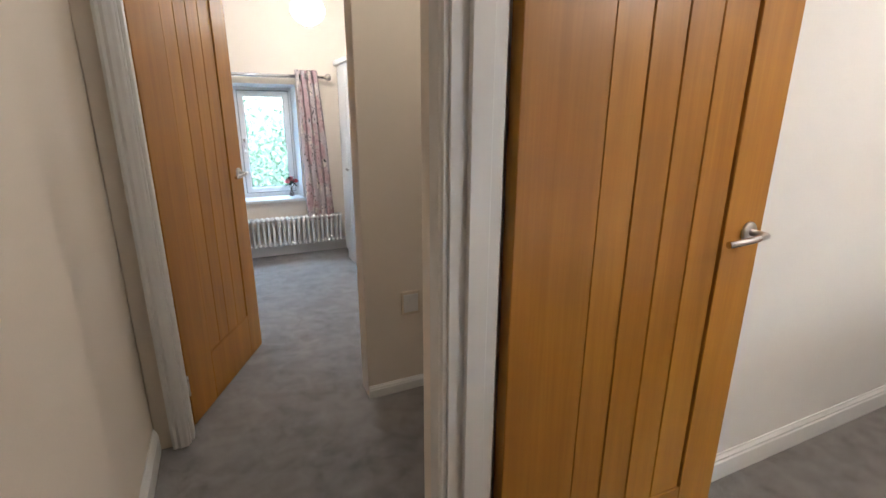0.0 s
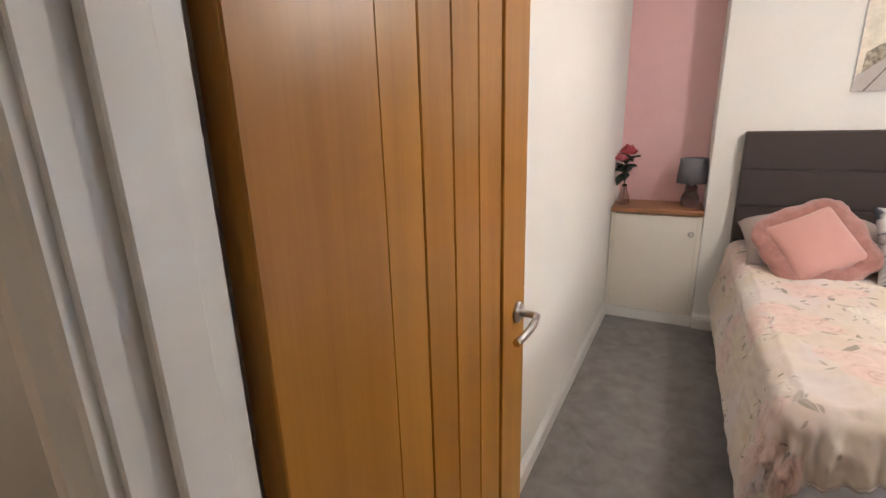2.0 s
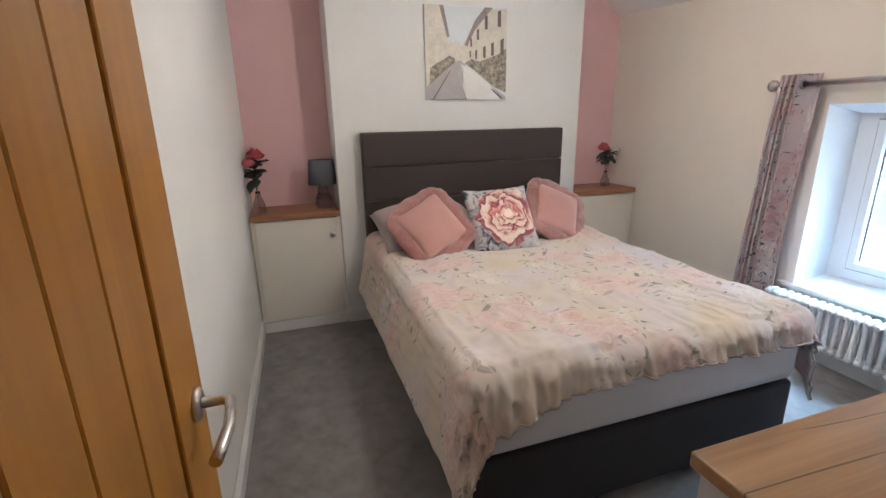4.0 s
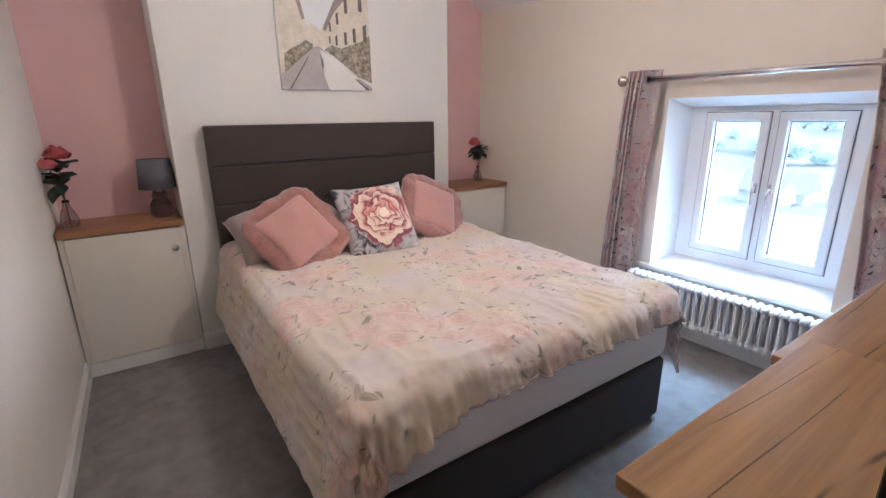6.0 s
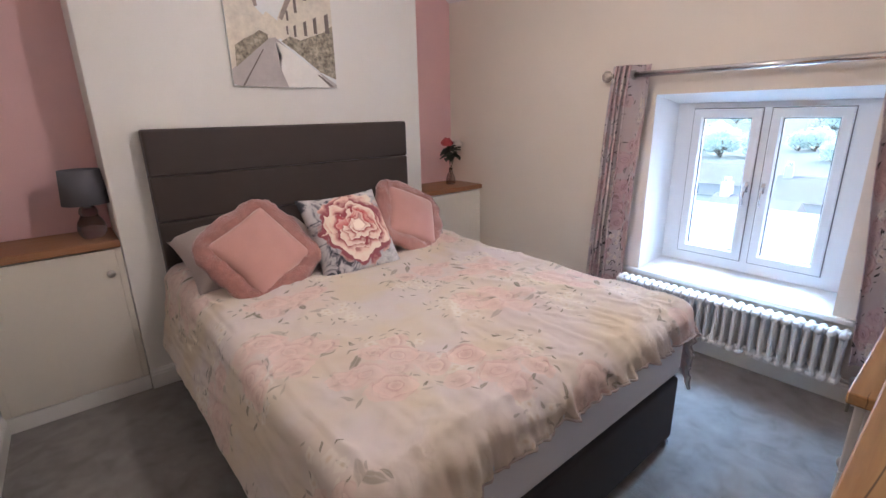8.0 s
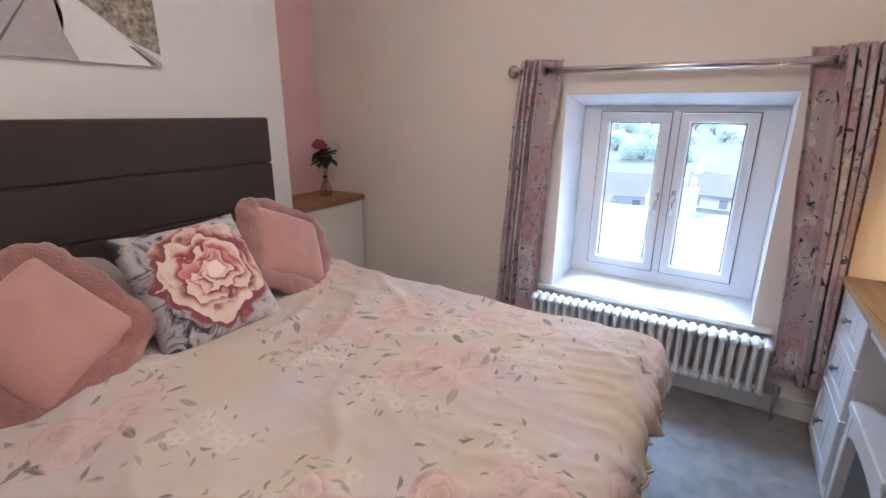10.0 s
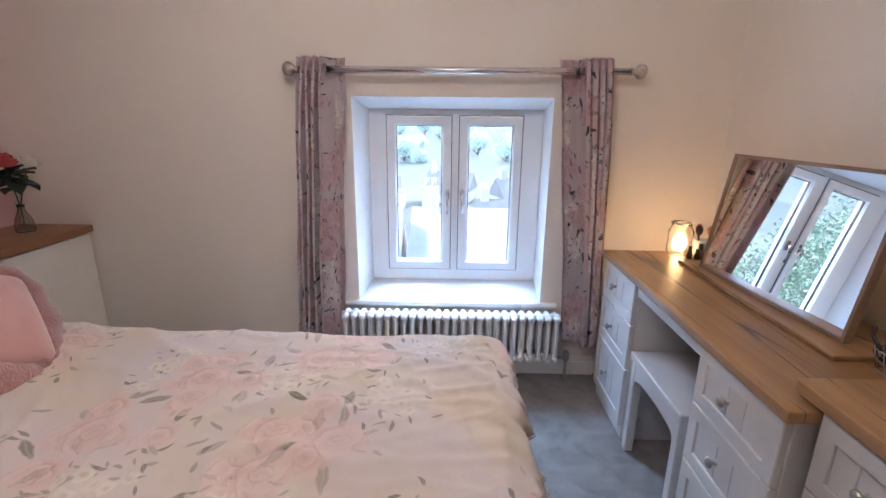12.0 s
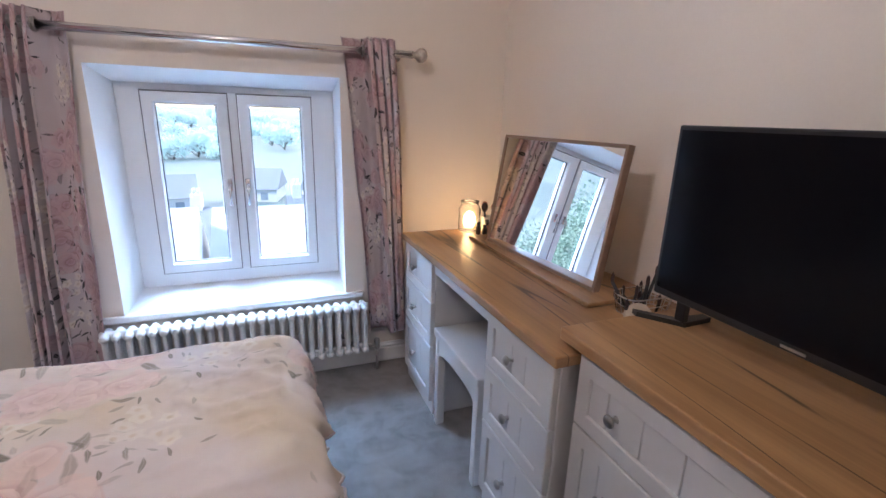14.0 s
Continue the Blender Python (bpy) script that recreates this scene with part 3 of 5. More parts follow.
# landing
bm = bmesh.new()
box(bm, -4.08, -3.971, -2.2, 1.21, 0, ZC)
solid("wall_landing_west", bm, HALLP, "shaded beige landing wall", "wall")
bm = bmesh.new()
box(bm, -3.971, -3.872, YN + 0.002, YN + 0.11, 0, ZC)
box(bm, -3.106, -2.2, YN, YN + 0.11, 0, ZC)
box(bm, -3.872, -3.106, YN + 0.002, YN + 0.11, 2.03, ZC)
soften(solid("wall_landing_north", bm, HALLP, "beige landing wall with the second doorway", "wall"), 0.006)
bm = bmesh.new()
box(bm, -2.32, -2.2, 0.2, YN, 0, ZC)
solid("wall_landing_east", bm, HALLP, "beige wall at the end of the landing recess", "wall")
bm = bmesh.new()
box(bm, -4.08, XH, -2.32, -2.2, 0, ZC)
solid("wall_landing_south", bm, HALLP, "beige wall at the near end of the landing", "wall")
solid("ceiling_landing", B(-4.08, -2.2, -2.2, YN + 0.11, ZC + 0.001, ZC + 0.1), CEIL, "white landing ceiling", "ceiling")

# second bedroom
ring_wall("wall_far_window", (-4.9, -1.9, -0.1, ZC + 0.1), [(Y2, -3.95, -2.938, 0.52, 1.556), (Y2 + 0.2, -3.925, -2.955, 0.53, 1.54), (Y2 + 0.4, -3.925, -2.955, 0.53, 1.54)],
          CREAM, "cream wall with a window in the second bedroom", REVEAL)
solid("wall_far_west", B(-4.9, -4.8, YN + 0.11, Y2, 0, ZC), CREAM, "cream side wall of the second bedroom", "wall")
solid("wall_far_east", B(-2.0, -1.9, YN + 0.11, Y2, 0, ZC), CREAM, "cream side wall of the second bedroom", "wall")
solid("wall_far_south", B(-4.9, -4.08, YN, YN + 0.11, 0, ZC), CREAM, "cream wall of the second bedroom", "wall")
solid("floor_far", B(-4.9, -4.2, YN, Y2 + 0.3, -0.12, 0.0), CARPET, "grey carpet of the second bedroom", "carpet")
solid("ceiling_far", B(-4.9, -1.9, YN + 0.11, Y2 + 0.2, ZC + 0.002, ZC + 0.1), CEIL, "white ceiling of the second bedroom", "ceiling")


def skirting(name, a, b, side, high=0.105, material=GLOSS):
    """A moulded skirting board from a to b; side: the way that it stands out from the wall."""
    prof = [(0, 0), (0.016, 0), (0.016, high * 0.70), (0.012, high * 0.76), (0.013, high * 0.84), (0.006, high * 0.93), (0.004, high), (0, high)]
    s = Vector((*side, 0)).normalized()
    bm = bmesh.new()
    prism(bm, [Vector((*a, 0)) + s * d + Vector((0, 0, z)) for d, z in prof], Vector((b[0] - a[0], b[1] - a[1], 0)))
    return solid(name, bm, material, "white gloss moulded skirting board", "skirting")


skirting("baseboard", (-0.004, wall_left_y(0)), (-3.10, wall_left_y(-3.10)), (-0.04, -1))
skirting("baseboard", (-2.60, YS), (-1.10, YS), (0, 1))
skirting("baseboard", (-1.10, YS), (-0.01, YS + 0.063), (-0.057, 1))
skirting("baseboard", (0, -2.40), (0, -0.565), (-1, 0))
skirting("baseboard", (XW, -2.98), (XW, -0.90), (1, 0))
skirting("baseboard", (-3.971, -2.2), (-3.971, 1.098), (1, 0))
skirting("baseboard", (-3.104, YN), (-2.32, YN), (0, -1), 0.058)
skirting("baseboard", (-4.8, Y2), (-2.0, Y2), (0, -1), 0.12)


def casing(name, pts_fn, material=GLOSS):
    """An architrave bar: fn gives places from (across, out, z)."""
    prof = [(0, 0), (0.058, 0), (0.058, 0.010), (0.048, 0.015), (0.039, 0.011), (0.028, 0.017), (0.016, 0.012), (0.005, 0.012), (0, 0.009)]
    bm = bmesh.new()
    a = [pts_fn(u, w, 0.0) for u, w in prof]
    b = [pts_fn(u, w, 2.03) for u, w in prof]
    prism(bm, a, Vector(b[0]) - Vector(a[0]))
    return solid(name, bm, material, "white painted moulded door architrave", "architrave")


# bedroom doorway: lining, stop and architraves
for name, span, label in (
        ("door_lining", (XH - 0.004, XW - 0.012, JAMB, JAMB + 0.03, 0, 2.03), "white gloss door lining on the hinge side"),
        ("door_stop", (XH + 0.03, XW - 0.045, JAMB - 0.013, JAMB, 0, 2.0), "white gloss door stop"),
        ("door_lining", (XH - 0.004, XW + 0.004, JAMB - DOORW - 0.03, JAMB - DOORW, 0, 2.03), "white gloss door lining on the latch side"),
        ("door_stop", (XH + 0.03, XW - 0.045, JAMB - DOORW, JAMB - DOORW + 0.013, 0, 2.0), "white gloss door stop"),
        ("door_head", (XH - 0.004, XW + 0.004, JAMB - DOORW, JAMB, 2.0, 2.03), "white gloss head of the door lining")):
    solid(name, B(*span, 0.002), GLOSS, label, "door lining")
casing("trim", lambda u, w, z: (XH - 0.004 - w, JAMB + 0.006 + u, z))
casing("trim", lambda u, w, z: (XH - 0.004 - w, JAMB - DOORW - 0.006 - u, z))
casing("trim", lambda u, w, z: (XW + 0.004 + w, JAMB - DOORW - 0.006 - 0.058 + u, z))
# second doorway
bm = bmesh.new()
box(bm, -3.872, -3.850, YN - 0.004, YN + 0.115, 0, 2.03, 0.002)
box(bm, -3.850, -3.838, YN + 0.02, YN + 0.07, 0, 2.0, 0.002)
solid("door_lining_far", bm, GLOSS, "white gloss lining of the second doorway", "door lining")
casing("trim", lambda u, w, z: (-3.856 - u, YN - 0.004 - w, z))


# ---- doors ----
DOOR_CUTS = (0.202, 0.297, 0.392, 0.490, 0.605)


def oak_door(m, label):
    """A cottage door: stiles and rails round tongue and groove boards. Local: hinge edge at 0, width along x, face to -y."""
    d = thing("oak_door", m, label, "door", "oak cottage doors")
    w, h, th = 0.745, 1.98, 0.040
    z0 = 0.008
    cuts = DOOR_CUTS
    part("hinge_stile", B(0, cuts[0] - 0.0015, 0, th, z0, h, 0.002), OAK, d, local=True)
    part("lock_stile", B(cuts[-1], w, 0, th, z0, h, 0.002), OAK, d, local=True)
    part("bottom_rail", B(cuts[0] + 0.0005, cuts[-1] - 0.0005, 0, th, z0, 0.245, 0.002), OAK, d, local=True)
    part("top_rail", B(cuts[0] + 0.0005, cuts[-1] - 0.0005, 0, th, h - 0.11, h, 0.002), OAK, d, local=True)
    # Darker core wood: shade of the grooves is put into its colour.
    part("panel_core", B(cuts[0] - 0.001, cuts[-1], 0.012, th - 0.012, 0.246, h - 0.111), OAKDARK, d, "board core with the grooves' shade put into its colour", local=True)
    for i, (a, b) in enumerate(zip(cuts, cuts[1:])):
        last = i == len(cuts) - 2
        part("board", B(a + 0.0015, b - (0.009 if last else 0.0015), 0.003, th - 0.003, 0.247, h - 0.112, 0.002), OAK, d, local=True)
    for s in (-1, 1):
        y = 0.0 if s < 0 else th
        bm = bmesh.new()
        q = Vector((0, s, 0)).to_track_quat("Z", "Y")
        lathe(bm, [(0.0, 0.009), (0.022, 0.009), (0.0255, 0.006), (0.026, 0.0), (0.0, 0.0)], (w - 0.052, y, 1.0), 24, q)
        hd = part("handle_rose", bm, STEEL, d, "round brushed steel rose", local=True)
        bm = bmesh.new()
        y1 = y + s * 0.05
        sweep(bm, [(w - 0.052, y + s * 0.008, 1.0), (w - 0.052, y + s * 0.04, 1.0), (w - 0.057, y1, 1.0), (w - 0.085, y1 + s * 0.004, 0.999), (w - 0.12, y1 + s * 0.005, 0.996), (w - 0.16, y1, 0.992), (w - 0.185, y1 - s * 0.004, 0.990)], 0.0085, 10)
        part("lever", bm, STEEL, hd, "curved brushed steel lever", local=True)
    bm = bmesh.new()
    box(bm, w, w + 0.002, 0.010, 0.032, 0.92, 1.06)
    part("latch_plate", bm, STEEL, d, local=True)
    for z in (0.20, 1.78):
        bm = bmesh.new()
        tube(bm, (-0.004, 0.001, z - 0.045), (-0.004, 0.001, z + 0.045), 0.006)
        box(bm, -0.002, 0.0, 0.002, 0.030, z - 0.045, z + 0.045)
        part("hinge", bm, STEEL, d, "steel butt hinge", local=True)
    return d


door = oak_door(pose(-3.120, -0.054, 0, 0, 0, -1.8), "open oak cottage door with tongue-and-groove boards and steel lever")
door2 = copy_thing(door, pose(-3.838, 1.205, 0, 0, 0, 64.4))
door2["label"] = "half-open oak cottage door leading into the second bedroom"

# ---- windows ----


def window(name, x0, x1, z0, z1, y, s, label, margins=(0.104, 0.092, 0.062, 0.028)):
    """A white casement window with two sashes; s: the way from the room to the outside (-1 or 1) along y."""
    w = thing(name, pose((x0 + x1) / 2, y, z0), label, "window")
    tagged(w, kind="structure")

    def bars(a, b, c, d, t, ya, yb, bev=0.004):
        """A frame of four bars; t: the widths at a, b, c and d."""
        ta, tb, tc, td = t
        bm = ring_x(bmesh.new(), -yb, -ya, a, b, c, d, ta, tb, tc, td, bev * 0.7)
        turned(bm, Matrix(((0, 1, 0, 0), (-1, 0, 0, 0), (0, 0, 1, 0), (0, 0, 0, 1))))
        bmesh.ops.recalc_face_normals(bm, faces=bm.faces[:])
        return bm
    fa, fb, fc, fd = margins
    part("window_frame", bars(x0, x1, z0, z1, (fa, fb, fc, fd), y, y + s * 0.07), UPVC, w)
    mid = (x0 + x1) / 2
    part("mullion", B(mid - 0.03, mid + 0.03, min(y, y + s * 0.06), max(y, y + s * 0.06), z0 + fc, z1 - fd, 0.003), UPVC, w)
    for k, (a, b) in enumerate(((x0 + fa + 0.004, mid - 0.022), (mid + 0.022, x1 - fb - 0.004))):
        c, d = z0 + fc + 0.004, z1 - fd - 0.006
        sash = part("sash", bars(a, b, c, d, (0.044,) * 4, y - s * 0.014, y + s * 0.05, 0.005), UPVC, w)
        part("bead", bars(a + 0.036, b - 0.036, c + 0.036, d - 0.036, (0.012,) * 4, y - s * 0.004, y + s * 0.02, 0.002), UPVC, sash)
        p = part("pane", B(a + 0.040, b - 0.040, min(y + s * 0.022, y + s * 0.026), max(y + s * 0.022, y + s * 0.026), c + 0.040, d - 0.040), GLASS, sash, "clear glass pane")
        p.visible_shadow = False
        part("gasket", bars(a + 0.046, b - 0.046, c + 0.046, d - 0.046, (0.006,) * 4, y + s * 0.006, y + s * 0.021, 0.0), BLACK, sash, "thin dark glazing seal")
        bm = bmesh.new()
        hx = b - 0.018 if k == 0 else a + 0.018
        hz = (z0 + z1) / 2 + 0.02
        box(bm, hx - 0.011, hx + 0.011, min(y - s * 0.014, y - s * 0.024), max(y - s * 0.014, y - s * 0.024), hz - 0.03, hz + 0.03, 0.003)
        sweep(bm, [(hx, y - s * 0.02, hz), (hx, y - s * 0.045, hz), (hx, y - s * 0.05, hz - 0.02), (hx, y - s * 0.048, hz - 0.095)], 0.007, 8)
        part("window_handle", bm, CHROME, sash, "bright metal window handle")
        # Grey ring round the sash: the dark of the gap drawn as a strip.
        part("sash_gap_line", bars(a - 0.0045, b + 0.0045, c - 0.0045, d + 0.0055, (0.0042, 0.0042, 0.0042, 0.0052), y - s * 0.001, y - s * 0.005, 0.0), GAPGREY, sash, "thin dark ring drawn for the shaded gap round the sash")
    return w


window("window_1", -2.286, -1.371, 0.462, 1.394, -3.28, -1, "white double casement window above the radiator")
solid("window_sill", B(-2.375, -1.240, -3.282, -3.050, 0.386, 0.414, 0.006, 2), GLOSS, "white painted window board above the radiator", "window sill")
window("window_2", -3.925, -2.955, 0.53, 1.54, Y2 + 0.2, 1, "white casement window in the second bedroom", (0.03, 0.022, 0.05, 0.03))
solid("window_sill_far", B(-3.98, -2.915, Y2 - 0.03, Y2 + 0.2, 0.51, 0.54, 0.006, 2), GLOSS, "white painted window board in the second bedroom", "window sill")


# ---- bed ----
bed = thing("divan_bed", pose(-1.05, -1.46, 0), "king-size charcoal divan bed with pale mattress and upholstered headboard", "bed")
part("base", B(-2.0, -0.11, -2.145, -0.735, 0.052, 0.340, 0.018, 3), DIVAN, bed, "charcoal fabric divan base")
mat_bm = B(-2.01, -0.11, -2.15, -0.73, 0.343, 0.60, 0.055, 4)
part("mattress", mat_bm, MATTRESS, bed, "pale grey-white mattress side")
for x in (-1.972, -0.2):
    for y in (-2.122, -0.765):
        bm = bmesh.new()
        tube(bm, (x, y - 0.012, 0.024), (x, y + 0.012, 0.024), 0.024, seg=16)
        box(bm, x - 0.012, x + 0.012, y - 0.018, y + 0.018, 0.03, 0.056, 0.003)
        part("castor", bm, CHROME, bed, "small chrome castor")
hb = part("headboard", B(-0.045, -0.012, -2.205, -0.725, 0.10, 1.322, 0.01, 2), HEADBOARD, bed)
for a, b in ((0.40, 0.66), (0.66, 0.885), (0.885, 1.105), (1.105, 1.325)):
    part("headboard_panel", B(-0.105, -0.03, -2.208, -0.722, a + 0.001, b - 0.001, 0.012, 3), HEADBOARD, hb, "padded horizontal panel")


def drape(name, x_head, y0, y1, top, foot_x, foot_drop, side_drop, thick, material):
    """A cloth over the bed: it lies on the mattress and falls over the sides and the foot."""
    me = bpy.data.meshes.new(name)
    nu, nv = 170, 260
    length = x_head - foot_x
    width = y1 - y0
    r = 0.075

    def over(d, flare):
        """Outward and down for the length d of cloth past an edge."""
        if d <= 0:
            return 0.0, 0.0
        bend = r * 1.5708
        if d < bend:
            a = d / r
            return r * math.sin(a), r * (1 - math.cos(a))
        return r + (d - bend) * flare, r + (d - bend) * math.sqrt(1 - flare * flare)
    verts, uvs = [], []
    for i in range(nu + 1):
        for j in range(nv + 1):
            fu, fv = i / nu, j / nv
            sl, sr = side_drop
            sr += 0.15 * max(0.0, (fu - 0.86) / 0.14)
            b = -sl + (width + sl + sr) * fv
            fd = foot_drop(b / width)
            a = -0.02 + (length + fd + 0.02) * fu
            da = max(0.0, a - (length - r))
            db = b - (width - r) if b > width - r else (r - b if b < r else 0.0)
            sgn = 1 if b > width / 2 else -1
            d = math.hypot(da, db)
            out, down = over(d, 0.20)
            ka, kb = (da / d, db / d) if d > 1e-6 else (0, 0)
            x = x_head - min(a, length - r) - out * ka
            y = y1 - min(max(b, r), width - r) - sgn * out * kb
            z = top - down
            # sleeping pillows below the cloth at the head
            hump = max(0.0, 1 - (a / 0.56) ** 2) if a < 0.56 else 0.0
            side = min(1.0, max(0.0, min(b + 0.10, width + 0.10 - b) / 0.30))
            z += 0.03 * hump ** 0.7 * math.sin(side * 1.5708) if down < 0.12 else 0.0
            n1 = noise.noise((x * 2.2, y * 2.2, 3.1))
            n2 = noise.noise((a * 7.0, b * 5.0, 7.7))
            n3 = noise.noise((a * 16.0 + n2, b * 13.0, 1.7))
            rid = 1 - abs(noise.noise((a * 4.1 + 0.8 * n1, b * 3.3, 9.9))) * 2
            rid2 = 1 - abs(noise.noise((a * 5.0 + n2, b * 15.0 + 1.5 * n1, 4.4))) * 2
            near = min(1.0, max(0.0, (a - 0.9) / 0.9))
            if d <= 0.02:
                z += 0.018 * n1 + 0.008 * n2 + 0.0035 * n3 + 0.012 * max(0, rid) ** 3 + 0.009 * near * max(0, rid2) ** 3 + 0.004 * near * noise.noise((a * 30, b * 22, 8.8))
            else:
                f = min(1.0, (d - 0.02) / 0.14)
                run = b if da > abs(db) else a
                fold = math.sin(run * 15 + 4.5 * n1 + 2.6 * n2) * (0.002 if da > abs(db) else 0.009) * f + 0.006 * n2 + 0.008 * n3 + 0.014 * max(0, rid2) ** 2 * f + 0.010 * noise.noise((a * 20, b * 30, 2.2)) * f + 0.012 * noise.noise((a * 12, b * 60, 6.2)) * f
                calm = 1.0 if da > abs(db) else 0.30 + 0.70 * min(1.0, da / max(1e-6, abs(db)))
                if da > abs(db):
                    fold += 0.008 * f * max(0.0, 1 - 3 * abs(noise.noise((a * 7 + n2, b * 22 + 2 * n1, 3.3)))) ** 2
                    bunch = max(0.0, 0.35 + 1.3 * noise.noise((b * 4.5, 2.0, 6.6)))
                    fold += 0.009 * f * bunch * math.sin(run * 64 + 7 * n2 + 6 * n1) + 0.006 * f * bunch * math.sin(run * 131 + 5 * n1)
                fold *= calm
                z += (0.018 * n1 + 0.008 * n2) * (1 - f) + 0.006 * n3 * calm
                x -= ka * fold
                y -= sgn * kb * fold
            verts.append((x, y, z))
            uvs.append((a, b))
    faces = [(i * (nv + 1) + j, (i + 1) * (nv + 1) + j, (i + 1) * (nv + 1) + j + 1, i * (nv + 1) + j + 1) for i in range(nu) for j in range(nv)]
    me.from_pydata(verts, [], faces)
    uv = me.uv_layers.new(name="cloth")
    for lp in me.loops:
        uv.data[lp.index].uv = uvs[lp.vertex_index]
    me.materials.append(material)
    for p in me.polygons:
        p.use_smooth = True
    ob = new(name, me)
    s = ob.modifiers.new("thickness", "SOLIDIFY")
    s.thickness, s.offset = thick, -1.0
    bm = bmesh.new()
    sweep(bm, [verts[nu * (nv + 1) + j] for j in range(nv + 1)], thick * 0.36, 6)
    part("hem", bm, PILLOWCASE, ob, "stitched pale cotton hem")
    return ob


duvet = drape("duvet", -0.13, -2.235, -0.70, 0.652, -2.012, lambda k: 0.086 + 0.008 * math.sin(7 * k + 1) + 0.006 * noise.noise((k * 30, 0.5, 0.2)) + 0.10 * max(0, 1 - k / 0.2), (0.35, 0.25), 0.012, DUVETCLOTH)
tagged(duvet, "rumpled pale rose-print duvet spread over the bed", "duvet")


def cushion(name, m, size, plump, material, label, trim=None):
    """A stuffed square cushion, local z out of its front; trim: a fur ruffle round it."""
    c = thing(name, m, label, "cushion", "cushions on the bed")
    bm = bmesh.new()
    n = 22
    uvl = bm.loops.layers.uv.new("cloth")
    grids = []
    for s in (1, -1):
        g = []
        for i in range(n + 1):
            for j in range(n + 1):
                u, v = i / n * 2 - 1, j / n * 2 - 1
                x = u * size / 2 * (1 - 0.09 * (1 - v * v) * abs(u) ** 2 * 0.8)
                y = v * size / 2 * (1 - 0.09 * (1 - u * u) * abs(v) ** 2 * 0.8)
                k = max(0.0, (1 - u * u) * (1 - v * v))
                z = s * plump / 2 * k ** 0.42 + 0.006 * noise.noise((x * 14, y * 14, s + size * 9)) * (k ** 0.3)
                g.append(bm.verts.new((x, y, z)))
        grids.append(g)
        for i in range(n):
            for j in range(n):
                q = [i * (n + 1) + j, (i + 1) * (n + 1) + j, (i + 1) * (n + 1) + j + 1, i * (n + 1) + j + 1]
                f = bm.faces.new([g[k] for k in (q if s > 0 else q[::-1])])
                f.smooth = True
                for lp, k in zip(f.loops, (q if s > 0 else q[::-1])):
                    lp[uvl].uv = ((k // (n + 1)) / n, (k % (n + 1)) / n)
    bmesh.ops.remove_doubles(bm, verts=bm.verts[:], dist=0.0015)
    part("cover", bm, material, c, local=True)
    if trim:
        pts = []
        cr = 0.055
        half = size / 2 - cr
        for k in range(4):
            ang = k * 1.5708
            for s in range(9):
                a = ang + 1.5708 * s / 8
                cx = half * (1 if k in (0, 3) else -1)
                cy = half * (1 if k in (0, 1) else -1)
                pts.append((cx + cr * math.cos(a), cy + cr * math.sin(a)))
            nx = pts[-1]
            k2 = (k + 1) % 4
            tx = half * (1 if k2 in (0, 3) else -1) + cr * math.cos(k2 * 1.5708)
            ty = half * (1 if k2 in (0, 1) else -1) + cr * math.sin(k2 * 1.5708)
            for s in range(1, 12):
                pts.append((nx[0] + (tx - nx[0]) * s / 12, nx[1] + (ty - nx[1]) * s / 12))
        bm = bmesh.new()
        rings = []
        seg = 14
        for i, (px, py) in enumerate(pts):
            dirv = Vector((px, py, 0)).normalized()
            ring = []
            for k in range(seg):
                a = 6.28318 * k / seg
                w = 1.12 + 0.42 * noise.noise((px * 15, py * 15, size * 40 + a * 0.8)) + 0.25 * noise.noise((px * 34, py * 34, a * 1.3)) + 0.16 * noise.noise((px * 80, py * 80, a * 2))
                ring.append(bm.verts.new(Vector((px, py, 0)) + dirv * (0.046 * math.cos(a) * w + 0.008) + Vector((0, 0, 0.026 * math.sin(a) * w - 0.006 + 0.014 * noise.noise((px * 11, py * 11, 5.0 + size))))))
            rings.append(ring)
        for i in range(len(rings)):
            a, b = rings[i], rings[(i + 1) % len(rings)]
            for k in range(seg):
                bm.faces.new((a[k], a[(k + 1) % seg], b[(k + 1) % seg], b[k])).smooth = True
        bmesh.ops.recalc_face_normals(bm, faces=bm.faces[:])
        part("fur_trim", bm, FUR, c, trim, local=True)
    return c


def leaning(centre, face, spin, tilt):
    """A pose whose z looks along the plan angle face and up by tilt, spun in its own plane."""
    return pose(*centre) @ pose(0, 0, 0, 0, 0, face) @ pose(0, 0, 0, 90 - tilt, 0, 0) @ pose(0, 0, 0, 0, 0, spin)


for py, spin in ((-1.07, 1.5), (-1.79, -1.0)):
    cushion("sleeping_pillow", leaning((-0.375, py, 0.728), -90, spin, 73) @ Matrix.Diagonal((0.66 / 0.50, 1.0, 1.0, 1.0)), 0.50, 0.30, PILLOWCASE, "plump pale sleeping pillow lying against the headboard")
cushion("fringed_cushion", leaning((-0.63, -1.015, 0.80), -92, 30, 38), 0.335, 0.14, VELVET, "dusky pink velvet cushion with a fur edge", "deep pink fur edging")
cushion("fringed_cushion", leaning((-0.56, -1.885, 0.81), -80, -30, 36), 0.325, 0.14, VELVET, "dusky pink velvet cushion with a fur edge", "deep pink fur edging")
cushion("peony_cushion", leaning((-0.63, -1.462, 0.80), -90, 1, 34), 0.44, 0.16, PEONY, "square cushion printed with a large pink peony")

# ---- alcove cabinets ----


